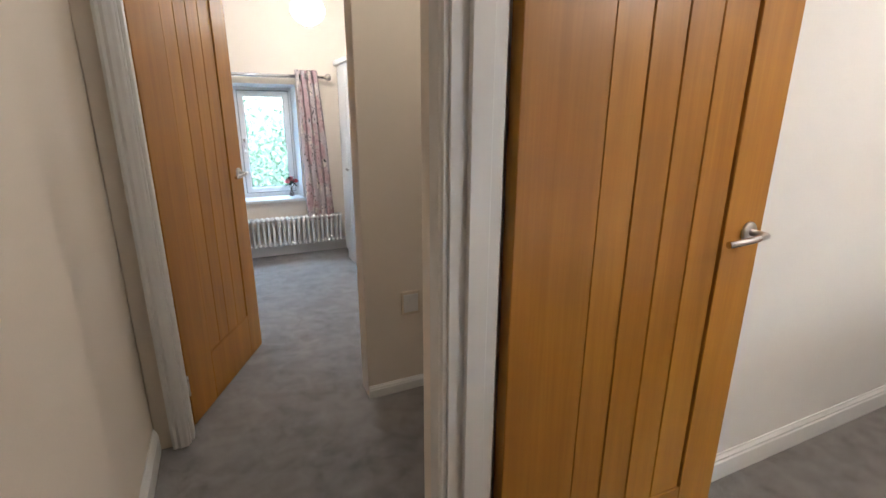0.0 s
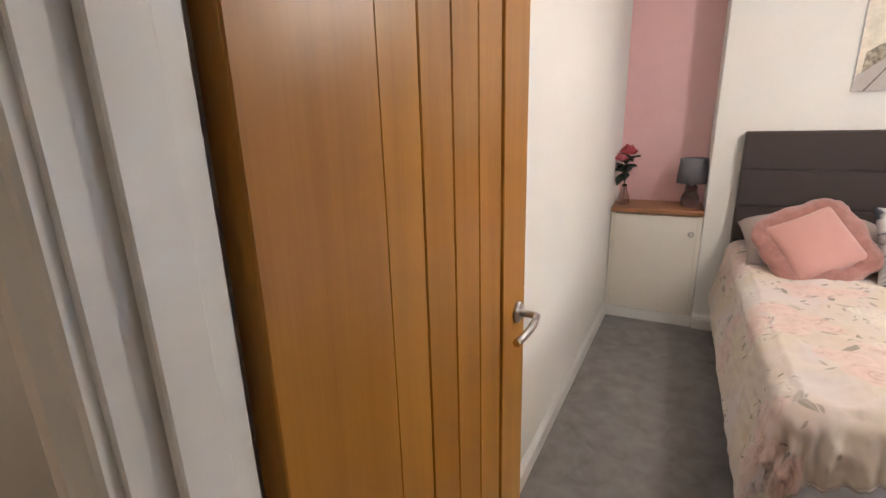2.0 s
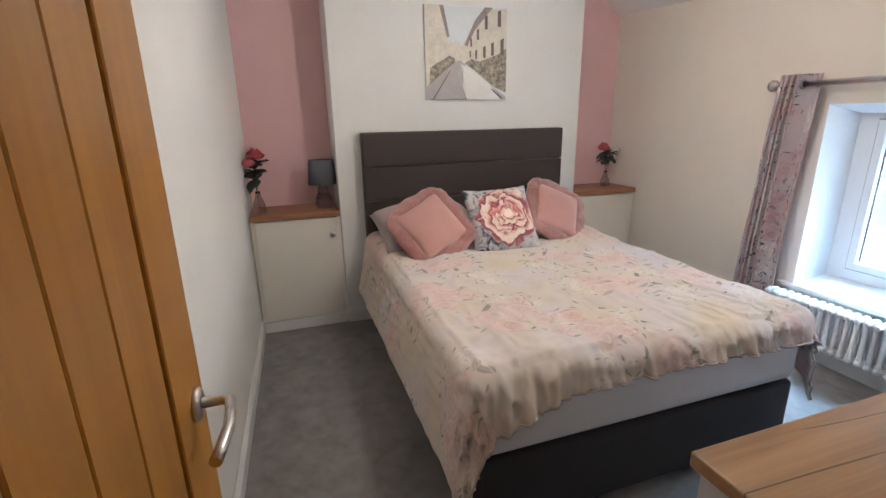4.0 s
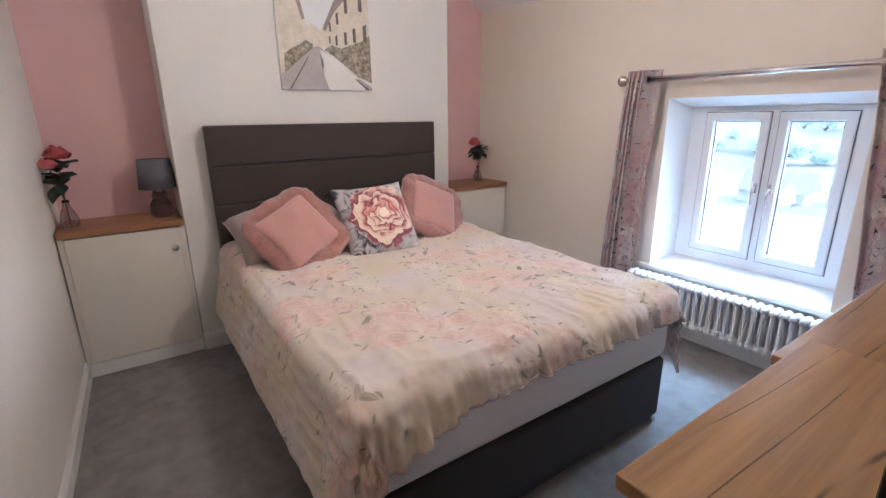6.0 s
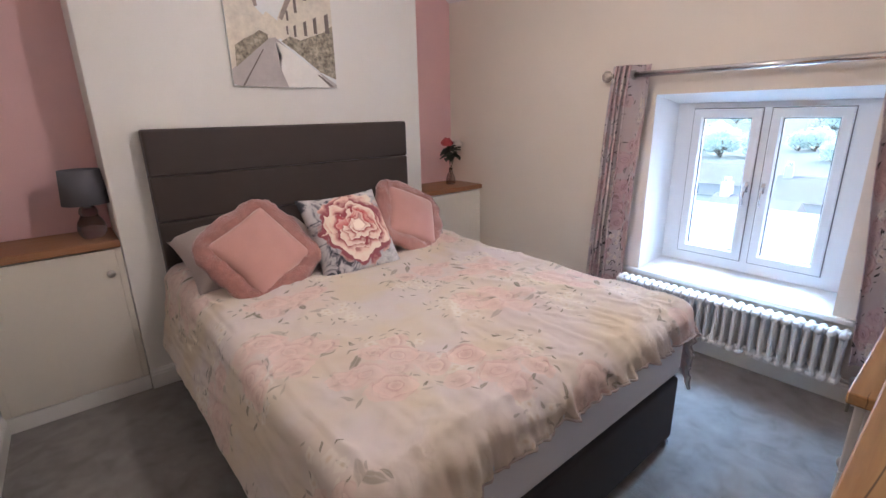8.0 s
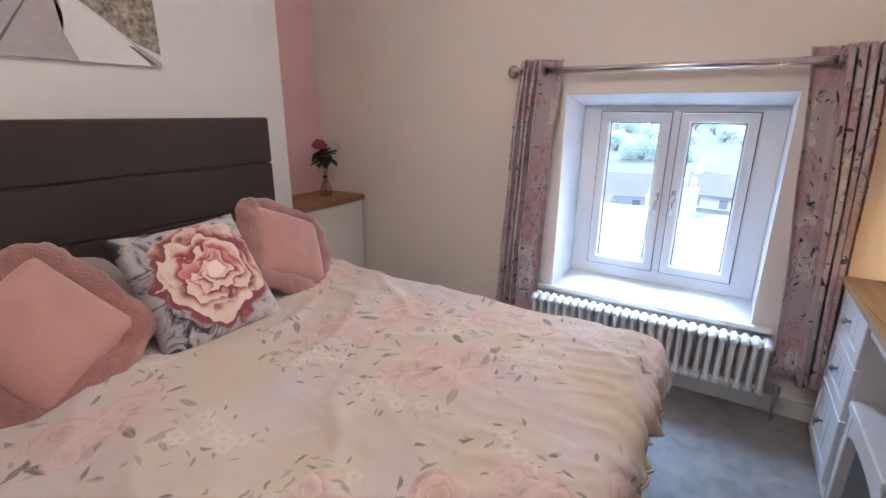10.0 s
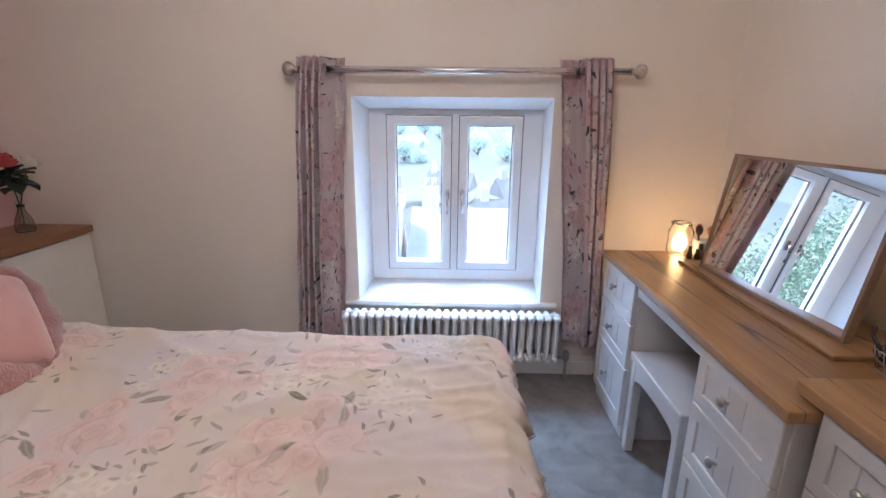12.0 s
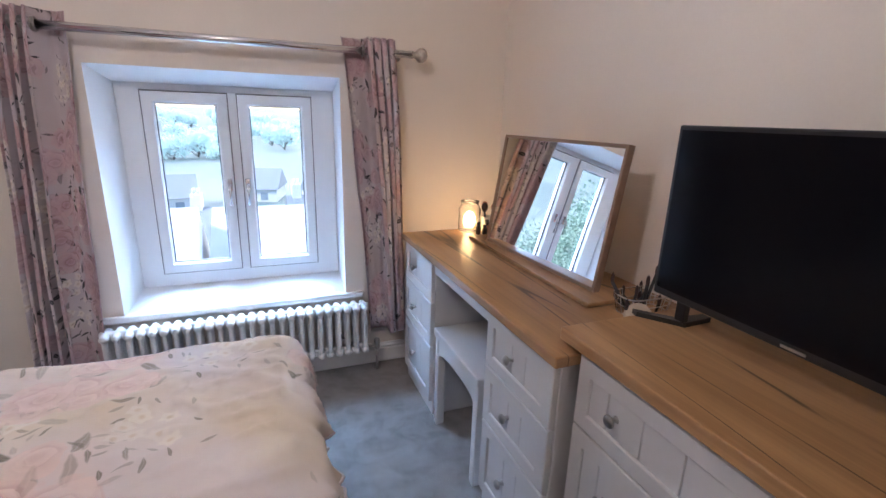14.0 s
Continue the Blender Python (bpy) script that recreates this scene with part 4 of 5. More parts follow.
def alcove_cabinet(y0, y1, knob_y, label):
    c = thing("alcove_cabinet", pose(0.15, (y0 + y1) / 2, 0), label, "cabinet", "alcove cabinets")
    part("body", B(0.012, XE - 0.004, y0 + 0.004, y1 - 0.004, 0.0, 0.782), CABPAINT, c)
    part("plinth", B(-0.004, 0.012, y0 + 0.004, y1 - 0.004, 0.0, 0.078, 0.003), GLOSS, c, "white gloss plinth")
    for a, b in ((y0 + 0.004, y0 + 0.03), (y1 - 0.03, y1 - 0.004)):
        part("face_frame", B(0.001, 0.012, a, b, 0.08, 0.782, 0.001), CABPAINT, c)
    d = part("cabinet_door", B(-0.008, 0.010, y0 + 0.0312, y1 - 0.0312, 0.084, 0.778, 0.002), CABPAINT, c, "flat ivory door")
    bm = bmesh.new()
    lathe(bm, [(0.0, 0.030), (0.012, 0.029), (0.018, 0.023), (0.016, 0.016), (0.008, 0.010), (0.008, 0.0)], (-0.008, knob_y, 0.665), 16, Vector((-1, 0, 0)).to_track_quat("Z", "Y"))
    part("knob", bm, STEEL, d, "small round steel knob")
    part("shelf_top", B(-0.022, XE - 0.004, y0 + 0.003, y1 - 0.003, 0.785, 0.820, 0.005, 2), SHELFWOOD, c, "oak shelf board")
    return c


alcove_cabinet(-0.565, 0.012, -0.50, "low ivory alcove cabinet with an oak top beside the bed")
alcove_cabinet(YS + 0.078, -2.40, -2.46, "low ivory alcove cabinet with an oak top by the window")


# ---- column radiators ----
def radiator(x0, x1, y, z0, z1, n, label, pipe_x=None):
    r = thing("column_radiator", pose((x0 + x1) / 2, y, z0), label, "radiator", "column radiators")
    pitch = (x1 - x0) / n
    bm = bmesh.new()
    for k in (-0.035, 0.0, 0.035):
        tube(bm, (0, k, 0.03), (0, k, z1 - z0 - 0.03), 0.0112, seg=10, caps=False)
    for zc in (0.026, z1 - z0 - 0.026):
        lathe(bm, [(0.0, -0.054), (0.011, -0.052), (0.0165, -0.045), (0.0185, 0.0), (0.0165, 0.045), (0.011, 0.052), (0.0, 0.054)], (0, 0, zc), 12, Vector((0, 1, 0)).to_track_quat("Z", "X"))
        tube(bm, (-pitch / 2, 0, zc), (pitch / 2, 0, zc), 0.018, seg=12, caps=False)
    me = mesh_of("radiator_section", bm, RADWHITE)
    for i in range(n):
        ob = part("radiator_section", me, RADWHITE, r, local=True)
        ob.location = (x0 + pitch * (i + 0.5) - (x0 + x1) / 2, 0, 0)
    for x in (x0 + 0.12, x1 - 0.12):
        bm = bmesh.new()
        box(bm, x - 0.012, x + 0.012, y - 0.075, y - 0.01, z0 + 0.06, z0 + 0.075, 0.002)
        part("bracket", bm, RADWHITE, r)
    if pipe_x is not None:
        bm = bmesh.new()
        e = x0 if abs(pipe_x - x0) < abs(pipe_x - x1) else x1
        tube(bm, (e, y, z0 + 0.026), (pipe_x, y, z0 + 0.026), 0.010)
        lathe(bm, [(0, 0.03), (0.012, 0.03), (0.016, 0.02), (0.016, -0.02), (0.011, -0.03), (0, -0.03)], (pipe_x, y, z0 + 0.03), 14)
        tube(bm, (pipe_x, y, 0.0), (pipe_x, y, z0 + 0.01), 0.008)
        part("valve", bm, PEWTER, r, "dull metal valve and pipe")
    return r


radiator(-2.382, -1.255, -2.985, 0.118, 0.392, 26, "white column radiator under the bedroom window", -2.428)
radiator(-3.75, -2.605, Y2 - 0.09, 0.10, 0.39, 26, "white column radiator under the second bedroom window")


# ---- curtains ----
def curtain(name, top, bottom, z1, z0, y, folds, depth, material, label, seed=0.0, panel=0):
    """A gathered eyelet curtain: from top (x0, x1) to bottom (x0, x1), with deep rounded folds and one broad outer panel."""
    c = thing(name, pose(sum(top) / 2, y, z0), label, "curtain", "curtains")
    bm = bmesh.new()
    uvl = bm.loops.layers.uv.new("cloth")
    nu, nv = folds * 18, 44
    grid = []
    for j in range(nv + 1):
        v = j / nv
        z = z1 + (z0 - z1) * v
        e = v ** 0.8
        a, b = top[0] + (bottom[0] - top[0]) * e, top[1] + (bottom[1] - top[1]) * e
        row = []
        for i in range(nu + 1):
            u = i / nu
            w = u if panel >= 0 else 1 - u
            # tight folds, then the broad panel turned to the window
            tight, s = (w / 0.74, 0.56 * w / 0.74) if w < 0.74 else (1 + (w - 0.74) / 0.26 * 0.5 / folds, 0.56 + 0.44 * (w - 0.74) / 0.26)
            s = s if panel >= 0 else 1 - s
            if not panel:
                tight, s = u, u
            ph = tight * folds * 6.28318 + 3.0 + 0.5 * noise.noise((u * 3, v * 2, seed))
            k = 1 + 0.25 * noise.noise((u * 4, v * 1.5, seed + 5))
            x = a + (b - a) * s + 0.010 * noise.noise((u * 5, v * 3, seed + 2)) - 0.007 * math.sin(2 * ph)
            yy = y + depth * k * (math.sin(ph) + 0.18 * math.sin(3 * ph)) + 0.012 * v * noise.noise((u * 2, v * 3, seed + 8))
            row.append((bm.verts.new((x, yy, z)), (u * folds * 0.19 + seed, z)))
        grid.append(row)
    for j in range(nv):
        for i in range(nu):
            q = (grid[j][i], grid[j][i + 1], grid[j + 1][i + 1], grid[j + 1][i])
            f = bm.faces.new([p[0] for p in q])
            f.smooth = True
            for lp, p in zip(f.loops, q):
                lp[uvl].uv = p[1]
    ob = part("cloth", bm, material, c)
    s = ob.modifiers.new("thickness", "SOLIDIFY")
    s.thickness = 0.003
    for k in range(folds * 2):
        u = (k + 0.5) / (folds * 2) * 1.0
        if panel:
            u = 0.60 * (k + 1) / (folds * 2)
            u = u if panel > 0 else 1 - u
        x = top[0] + (top[1] - top[0]) * u
        bm = bmesh.new()
        pts = [(x + 0.004 * ((k % 2) * 2 - 1), y + 0.021 * math.cos(6.28318 * i / 16), z1 - 0.052 + 0.021 * math.sin(6.28318 * i / 16)) for i in range(17)]
        sweep(bm, pts, 0.005, 6)
        part("eyelet", bm, PEWTER, c, "dark metal eyelet ring")
    return c


def curtain_pole(x0, x1, y, z, wall, label):
    p = thing("curtain_pole", pose((x0 + x1) / 2, y, z), label, "curtain pole", "curtain poles")
    bm = bmesh.new()
    tube(bm, (x0, y, z), (x1, y, z), 0.0155, seg=16)
    part("pole", bm, CHROME, p)
    for x, s in ((x0, -1), (x1, 1)):
        bm = bmesh.new()
        q = Vector((s, 0, 0)).to_track_quat("Z", "Y")
        lathe(bm, [(0.014, -0.01), (0.017, 0.0), (0.012, 0.008), (0.018, 0.016), (0.031, 0.030), (0.033, 0.045), (0.026, 0.060), (0.010, 0.068), (0.0, 0.069)], (x, y, z), 10, q)
        part("finial", bm, CRYSTAL, p, "faceted smoky glass ball finial")
    for x in (x0 + 0.05, x1 - 0.05):
        bm = bmesh.new()
        tube(bm, (x, y, z), (x, wall, z), 0.006)
        lathe(bm, [(0, 0.006), (0.024, 0.005), (0.026, 0.0)], (x, wall, z), 16, Vector((0, 1 if y > wall else -1, 0)).to_track_quat("Z", "Y"))
        part("bracket", bm, CHROME, p)
    return p


curtain_pole(-2.60, -1.115, -2.972, 1.553, YS, "polished chrome curtain pole with glass ball ends over the window")
curtain("curtain", (-1.330, -1.125), (-1.270, -1.040), 1.605, 0.230, -2.972, 4, 0.048, CURTAINCLOTH, "gathered rose-print eyelet curtain beside the window", 0.3, -1)
curtain("curtain", (-2.518, -2.285), (-2.580, -2.400), 1.605, 0.225, -2.972, 4, 0.048, CURTAINCLOTH, "gathered rose-print eyelet curtain near the dressing table", 2.7, 1)
curtain_pole(-4.2, -2.70, Y2 - 0.10, 1.618, Y2, "chrome curtain pole in the second bedroom")
curtain("curtain", (-2.945, -2.752), (-2.925, -2.675), 1.672, 0.335, Y2 - 0.10, 4, 0.035, CURTAINCLOTH, "rose-print eyelet curtain in the second bedroom", 5.1)


# ---- dressing table ----
def knob(parent, x, y, z):
    bm = bmesh.new()
    lathe(bm, [(0.0, 0.028), (0.008, 0.0275), (0.0145, 0.023), (0.0155, 0.019), (0.011, 0.014), (0.006, 0.010), (0.0055, 0.003), (0.009, 0.0)], (x, y, z), 16, Vector((1, 0, 0)).to_track_quat("Z", "Y"))
    part("knob", bm, PEWTER, parent, "pewter mushroom knob")


def drawer_front(parent, x, y0, y1, z0, z1, knobs, grooves=()):
    """A shaker drawer front that faces +x: a frame with a bevelled edge round a recessed, grooved panel."""
    t = min(0.045, (z1 - z0) * 0.24)
    bm = ring_x(bmesh.new(), x - 0.018, x, y0, y1, z0, z1, t, t, t, t, 0.003)
    d = part("drawer_front", bm, GREYPAINT, parent)
    cuts = [y0 + t - 0.001, *grooves, y1 - t + 0.001]
    for a, b in zip(cuts, cuts[1:]):
        part("panel", B(x - 0.017, x - 0.006, a + 0.0005, b - 0.0005, z0 + t - 0.001, z1 - t + 0.001, 0.002), GREYPAINT, d)
    for k in knobs:
        knob(d, x - 0.006, k, (z0 + z1) / 2)
    return d


DX = -2.550
desk = thing("dressing_table", pose(-2.83, -2.25, 0), "pale grey dressing table with drawers and a rustic oak top", "dressing table")
part("top", B(XW + 0.03, -2.534, -2.900, -1.640, 0.727, 0.757, 0.004, 2), TOPWOOD, desk, "rustic oak-effect top with dark cracks")
part("apron", B(-2.585, -2.562, -2.520, -2.020, 0.672, 0.726, 0.002), GREYPAINT, desk)
part("back_panel", B(XW + 0.034, XW + 0.046, -2.520, -2.020, 0.30, 0.726), GREYPAINT, desk)
for y0, y1, ky in ((-2.018, -1.660, -1.866), (-2.890, -2.522, -2.742)):
    part("pedestal", B(XW + 0.034, DX - 0.019, y0, y1, 0.0, 0.726, 0.002), GREYPAINT, desk)
    for z0, z1 in ((0.540, 0.720), (0.340, 0.536), (0.070, 0.336)):
        drawer_front(desk, DX, y0 + 0.003, y1 - 0.003, z0, z1, [ky], [y0 + (y1 - y0) * 0.42, y0 + (y1 - y0) * 0.62])

stool = thing("dressing_stool", pose(-2.72, -2.27, 0), "pale grey stool with arched rails under the dressing table", "stool")
part("seat", B(-2.90, -2.552, -2.490, -2.065, 0.415, 0.447, 0.006, 2), GREYPAINT, stool)
for y in (-2.482, -2.108):
    for x in (-2.89, -2.595):
        part("leg", B(x, x + 0.035, y, y + 0.035, 0.0, 0.415, 0.003), GREYPAINT, stool)
for x in (-2.888, -2.580):
    bm = bmesh.new()
    arch = [(x, -2.447, 0.415), (x, -2.108, 0.415)] + [(x, -2.2775 + 0.1695 * math.cos(math.pi * i / 12), 0.310 + 0.050 * math.sin(math.pi * i / 12) ** 0.5) for i in range(13)]
    prism(bm, arch, (0.018, 0, 0))
    part("rail", bm, GREYPAINT, stool)
for y in (-2.478, -2.098):
    part("side_rail", B(-2.855, -2.595, y, y + 0.018, 0.345, 0.415), GREYPAINT, stool)

# ---- chest of drawers ----
CX = -2.598
chest = thing("chest_of_drawers", pose(-2.84, -1.29, 0), "pale grey chest of drawers with a rustic oak top", "chest of drawers")
part("carcass", B(XW + 0.034, CX - 0.019, -1.636, -0.925, 0.0, 0.769, 0.002), GREYPAINT, chest)
part("top", B(XW + 0.028, CX + 0.012, -1.704, -0.910, 0.770, 0.802, 0.004, 2), TOPWOOD, chest, "rustic oak-effect top with dark cracks")
for z0, z1 in ((0.578, 0.760), (0.330, 0.574), (0.070, 0.326)):
    drawer_front(chest, CX, -1.634, -0.928, z0, z1, [-1.505, -1.08], [-1.634 + 0.1009 * k for k in range(1, 7)])

# ---- television ----
TW, TH = 0.715, 0.426
tv = thing("television", pose(-2.874, -1.709, 0.802, 0, 0, -0.8), "black flat-screen television standing on the chest of drawers", "television")
part("bezel", B(-0.022, 0.0, 0, TW, 0.058, 0.058 + TH, 0.004, 2), BLACK, tv, local=True)
part("screen", B(-0.004, 0.0015, 0.011, TW - 0.011, 0.078, 0.047 + TH), SCREEN, tv, "dark glossy screen", local=True)
part("back_box", B(-0.065, -0.021, 0.1, TW - 0.1, 0.10, TH - 0.04, 0.015, 2), BLACK, tv, local=True)
part("badge_bar", B(-0.001, 0.0025, TW / 2 - 0.024, TW / 2 + 0.024, 0.065, 0.070), STEEL, tv, "small silver badge bar", local=True)
for y, s in ((0.09, 1), (TW - 0.09, -1)):
    bm = bmesh.new()
    prism(bm, [(0.055, y - s * 0.085 - 0.010, 0), (0.060, y - s * 0.085 + 0.010, 0), (-0.008, y + 0.018, 0), (-0.10, y + 0.012, 0), (-0.10, y - 0.012, 0), (-0.012, y - 0.018, 0)], (0, 0, 0.013))
    box(bm, -0.020, -0.002, y - 0.014, y + 0.014, 0.008, 0.075, 0.002)
    part("foot", bm, BLACK, tv, local=True)

# ---- mirror on the dressing table ----
mw, mh = 0.676, 0.460
mirror = thing("table_mirror", pose(-2.852, -2.271, 0.772, 0, -8.5, 3.4), "oak-framed mirror leaning back on the dressing table", "mirror")
fr = 0.012
bm = ring_x(bmesh.new(), -0.026, 0.0, -mw / 2, mw / 2, 0, mh, fr, fr, fr, fr, 0.002)
part("mirror_frame", bm, FRAMEWOOD, mirror, "slim oak frame", local=True)
part("mirror_glass", B(-0.014, -0.006, -mw / 2 + fr - 0.002, mw / 2 - fr + 0.002, fr - 0.002, mh - fr + 0.002), MIRROR, mirror, "silvered mirror glass", local=True)
part("backing", B(-0.030, -0.0265, -mw / 2 + 0.005, mw / 2 - 0.005, 0.005, mh - 0.005), SHELFWOOD, mirror, local=True)
part("base_board", B(-2.975, -2.797, -2.712, -1.862, 0.7575, 0.7715, 0.003), TOPWOOD, mirror, "flat oak base board")

# ---- picture ----
pic = thing("canvas_picture", pose(-0.02, -1.478, 1.525), "square canvas picture of a sunlit village street", "picture")
part("canvas", B(-0.026, -0.002, -1.770, -1.186, 1.525, 2.106, 0.002), plain("pale_sky_print", (0.74, 0.76, 0.76), 0.7, var=0.05, coarse=6), pic)
INK = {
    "stone": plain("cream_house_print", (0.70, 0.64, 0.54), 0.7, var=0.16, fine=50, coarse=18),
    "shade": plain("shaded_house_print", (0.50, 0.45, 0.39), 0.7, var=0.2, fine=50, coarse=18),
    "road": plain("grey_road_print", (0.46, 0.42, 0.41), 0.7, var=0.1, fine=50, coarse=10),
    "sunny": plain("sunlit_road_print", (0.80, 0.78, 0.74), 0.7, var=0.05, fine=50, coarse=10),
    "bush": plain("green_bush_print", (0.33, 0.29, 0.22), 0.7, var=0.7, fine=60, coarse=30),
    "dark": plain("dark_window_print", (0.16, 0.13, 0.12), 0.7, var=0.3, fine=50, coarse=20),
    "roof": plain("brown_eaves_print", (0.33, 0.27, 0.24), 0.7, var=0.3, fine=50, coarse=20),
}
layer = [0]


def print_shape(name, ink, pts):
    """A painted patch on the canvas, in fractions across and down."""
    layer[0] += 1
    x = -0.0262 - 0.00012 * layer[0]
    bm = bmesh.new()
    bm.faces.new([bm.verts.new((x, -1.186 - 0.584 * u, 2.106 - 0.581 * v)) for u, v in pts])
    bmesh.ops.triangulate(bm, faces=bm.faces[:])
    for f in bm.faces:
        f.normal_update()
        if f.normal.x > 0:
            f.normal_flip()
    return part(name, bm, INK[ink], pic)


print_shape("left_terrace", "stone", [(0, 0), (0.20, 0), (0.27, 0.34), (0.36, 0.42), (0.37, 0.60), (0, 0.86)])
print_shape("left_eave", "roof", [(0.17, 0), (0.22, 0), (0.29, 0.32), (0.26, 0.33)])
print_shape("end_house", "stone", [(0.30, 0.42), (0.36, 0.36), (0.46, 0.43), (0.46, 0.58), (0.36, 0.60)])
print_shape("right_terrace", "stone", [(0.46, 0.40), (0.58, 0.18), (0.78, 0.02), (1, 0), (1, 0.92), (0.52, 0.62), (0.45, 0.56)])
print_shape("right_eave", "roof", [(0.47, 0.40), (0.60, 0.14), (0.72, 0.0), (0.82, 0.0), (0.60, 0.24), (0.50, 0.42)])
print_shape("road", "road", [(0.36, 0.58), (0.42, 0.57), (0.58, 0.70), (1, 0.97), (1, 1), (0.06, 1), (0.0, 0.98), (0.0, 0.86)])
print_shape("sunlit_road", "sunny", [(0.42, 0.60), (0.50, 0.64), (0.82, 0.86), (0.93, 1.0), (0.50, 1.0), (0.44, 0.84), (0.46, 0.74)])
print_shape("kerb", "dark", [(0.07, 1.0), (0.09, 1.0), (0.30, 0.68), (0.29, 0.68)])
print_shape("kerb", "dark", [(0.80, 0.88), (0.82, 0.88), (0.97, 0.99), (0.93, 0.99)])
print_shape("left_bush", "bush", [(0.04, 0.84), (0.05, 0.66), (0.14, 0.60), (0.22, 0.56), (0.28, 0.52), (0.35, 0.55), (0.35, 0.59), (0.2, 0.71)])
print_shape("right_bush", "bush", [(0.47, 0.60), (0.56, 0.55), (0.66, 0.58), (0.76, 0.54), (0.88, 0.50), (1, 0.42), (1, 0.92), (0.84, 0.86), (0.60, 0.68)])
for u, v, s in ((0.72, 0.10, 1.0), (0.62, 0.24, 0.8), (0.54, 0.34, 0.6), (0.88, 0.04, 1.2), (0.70, 0.42, 0.9), (0.60, 0.46, 0.7), (0.80, 0.38, 1.0), (0.92, 0.34, 1.2), (0.53, 0.47, 0.5)):
    print_shape("house_window", "dark", [(u, v), (u + 0.035 * s, v - 0.02 * s), (u + 0.037 * s, v + 0.13 * s), (u + 0.002, v + 0.13 * s)])


# ---- vases and lamp on the alcove shelves ----
def rose_head(parent, c, r, material, seed):
    bm = bmesh.new()
    rnd = random.Random(seed)
    for k in range(16):
        a = k * 2.4 + rnd.random()
        tilt = 0.15 + 0.075 * k
        rr = r * (0.35 + 0.65 * k / 15)
        ca, sa = math.cos(a), math.sin(a)
        rows = []
        for j in range(5):
            v = j / 4
            h = r * (1.15 - 0.045 * k) * math.sin(v * 1.5)
            rad = rr * (0.25 + 0.75 * math.sin(v * 1.3 + tilt * 0.5))
            row = []
            for i in range(5):
                u = (i / 4 - 0.5) * 1.5
                row.append(bm.verts.new(Vector(c) + Vector(((ca * math.cos(u) - sa * math.sin(u)) * rad, (sa * math.cos(u) + ca * math.sin(u)) * rad, h - r * 0.5 - 0.12 * r * abs(u) * v))))
            rows.append(row)
        for p, q in zip(rows, rows[1:]):
            for i in range(4):
                bm.faces.new((p[i], p[i + 1], q[i + 1], q[i])).smooth = True
    return part("rose", bm, material, parent)


def leaf_blade(parent, c, way, size):
    bm = bmesh.new()
    d = Vector(way).normalized()
    s = d.cross(Vector((0, 0, 1))).normalized()
    up = s.cross(d)
    rows = []
    for j in range(6):
        v = j / 5
        w = size * 0.34 * math.sin(math.pi * min(0.98, v * 0.92 + 0.06))
        mid = Vector(c) + d * size * v - Vector((0, 0, 0.25 * size * v * v))
        rows.append([bm.verts.new(mid + s * w * k + up * 0.12 * size * abs(k)) for k in (-1, 0, 1)])
    for p, q in zip(rows, rows[1:]):
        for i in range(2):
            bm.faces.new((p[i], p[i + 1], q[i + 1], q[i])).smooth = True
    return part("leaf", bm, LEAF, parent)


def vase_of_roses(x, y, heads, label, seed, k=1.0, z=0.820):
    v = thing("flower_vase", pose(x, y, z), label, "vase", "vases of silk roses")
    bm = bmesh.new()
    prof = [(0.0, 0.004), (0.030, 0.002), (0.036, 0.010), (0.038, 0.035), (0.032, 0.065), (0.018, 0.095), (0.013, 0.115), (0.016, 0.132)]
    prof += [(r - 0.003, h) for r, h in prof[::-1][:-1]]
    lathe(bm, [(r * k, h * k) for r, h in prof], (x, y, z), 20)
    part("vase", bm, VASEGLASS, v, "clear glass bottle vase")
    rnd = random.Random(seed)
    for dx, dy, h, r, m in heads:
        bm = bmesh.new()
        sweep(bm, [(x, y, z + 0.01), (x, y, z + 0.12 * k), (x + dx * 0.5, y + dy * 0.5, z + h * 0.7), (x + dx, y + dy, z + h - r * 0.4)], 0.0028, 6)
        part("stem", bm, STEM, v)
        rose_head(v, (x + dx, y + dy, z + h), r, m, seed + int(h * 1000))
    for i in range(20):
        a = 2.4 * i + rnd.random() * 0.5
        hh = z + (0.19 + 0.10 * rnd.random()) * k
        leaf_blade(v, (x, y, hh), (math.cos(a), math.sin(a), rnd.uniform(-0.5, 1.1)), (0.070 + 0.035 * rnd.random()) * k)
    return v


vase_of_roses(0.10, -0.055, [(0.0, -0.01, 0.385, 0.062, ROSE), (-0.03, 0.03, 0.34, 0.052, ROSEPINK)], "clear vase with two red silk roses on the oak shelf", 3, 1.1)
vase_of_roses(0.14, -2.80, [(-0.02, 0.052, 0.335, 0.056, ROSE), (-0.03, -0.050, 0.320, 0.052, ROSEWHITE)], "clear vase with a red and a white silk rose", 8, 1.0)

lampx, lampy = 0.14, -0.475
bl = thing("bedside_lamp", pose(lampx, lampy, 0.820), "small table lamp with grey drum shade and smoked glass base", "lamp")
bm = bmesh.new()
lathe(bm, [(0, 0.0), (0.045, 0.0), (0.056, 0.02), (0.060, 0.045), (0.055, 0.075), (0.040, 0.10), (0.036, 0.11), (0.040, 0.125), (0.034, 0.145), (0.016, 0.16), (0, 0.16)], (lampx, lampy, 0.820), 24)
part("lamp_base", bm, SMOKE, bl, "smoked glass base")
bm = bmesh.new()
tube(bm, (lampx, lampy, 0.96), (lampx, lampy, 1.015), 0.012)
part("socket", bm, STEEL, bl)
bm = bmesh.new()
lathe(bm, [(0.092, 0.165), (0.096, 0.165), (0.083, 0.328), (0.079, 0.328), (0.092, 0.165)], (lampx, lampy, 0.820), 32)
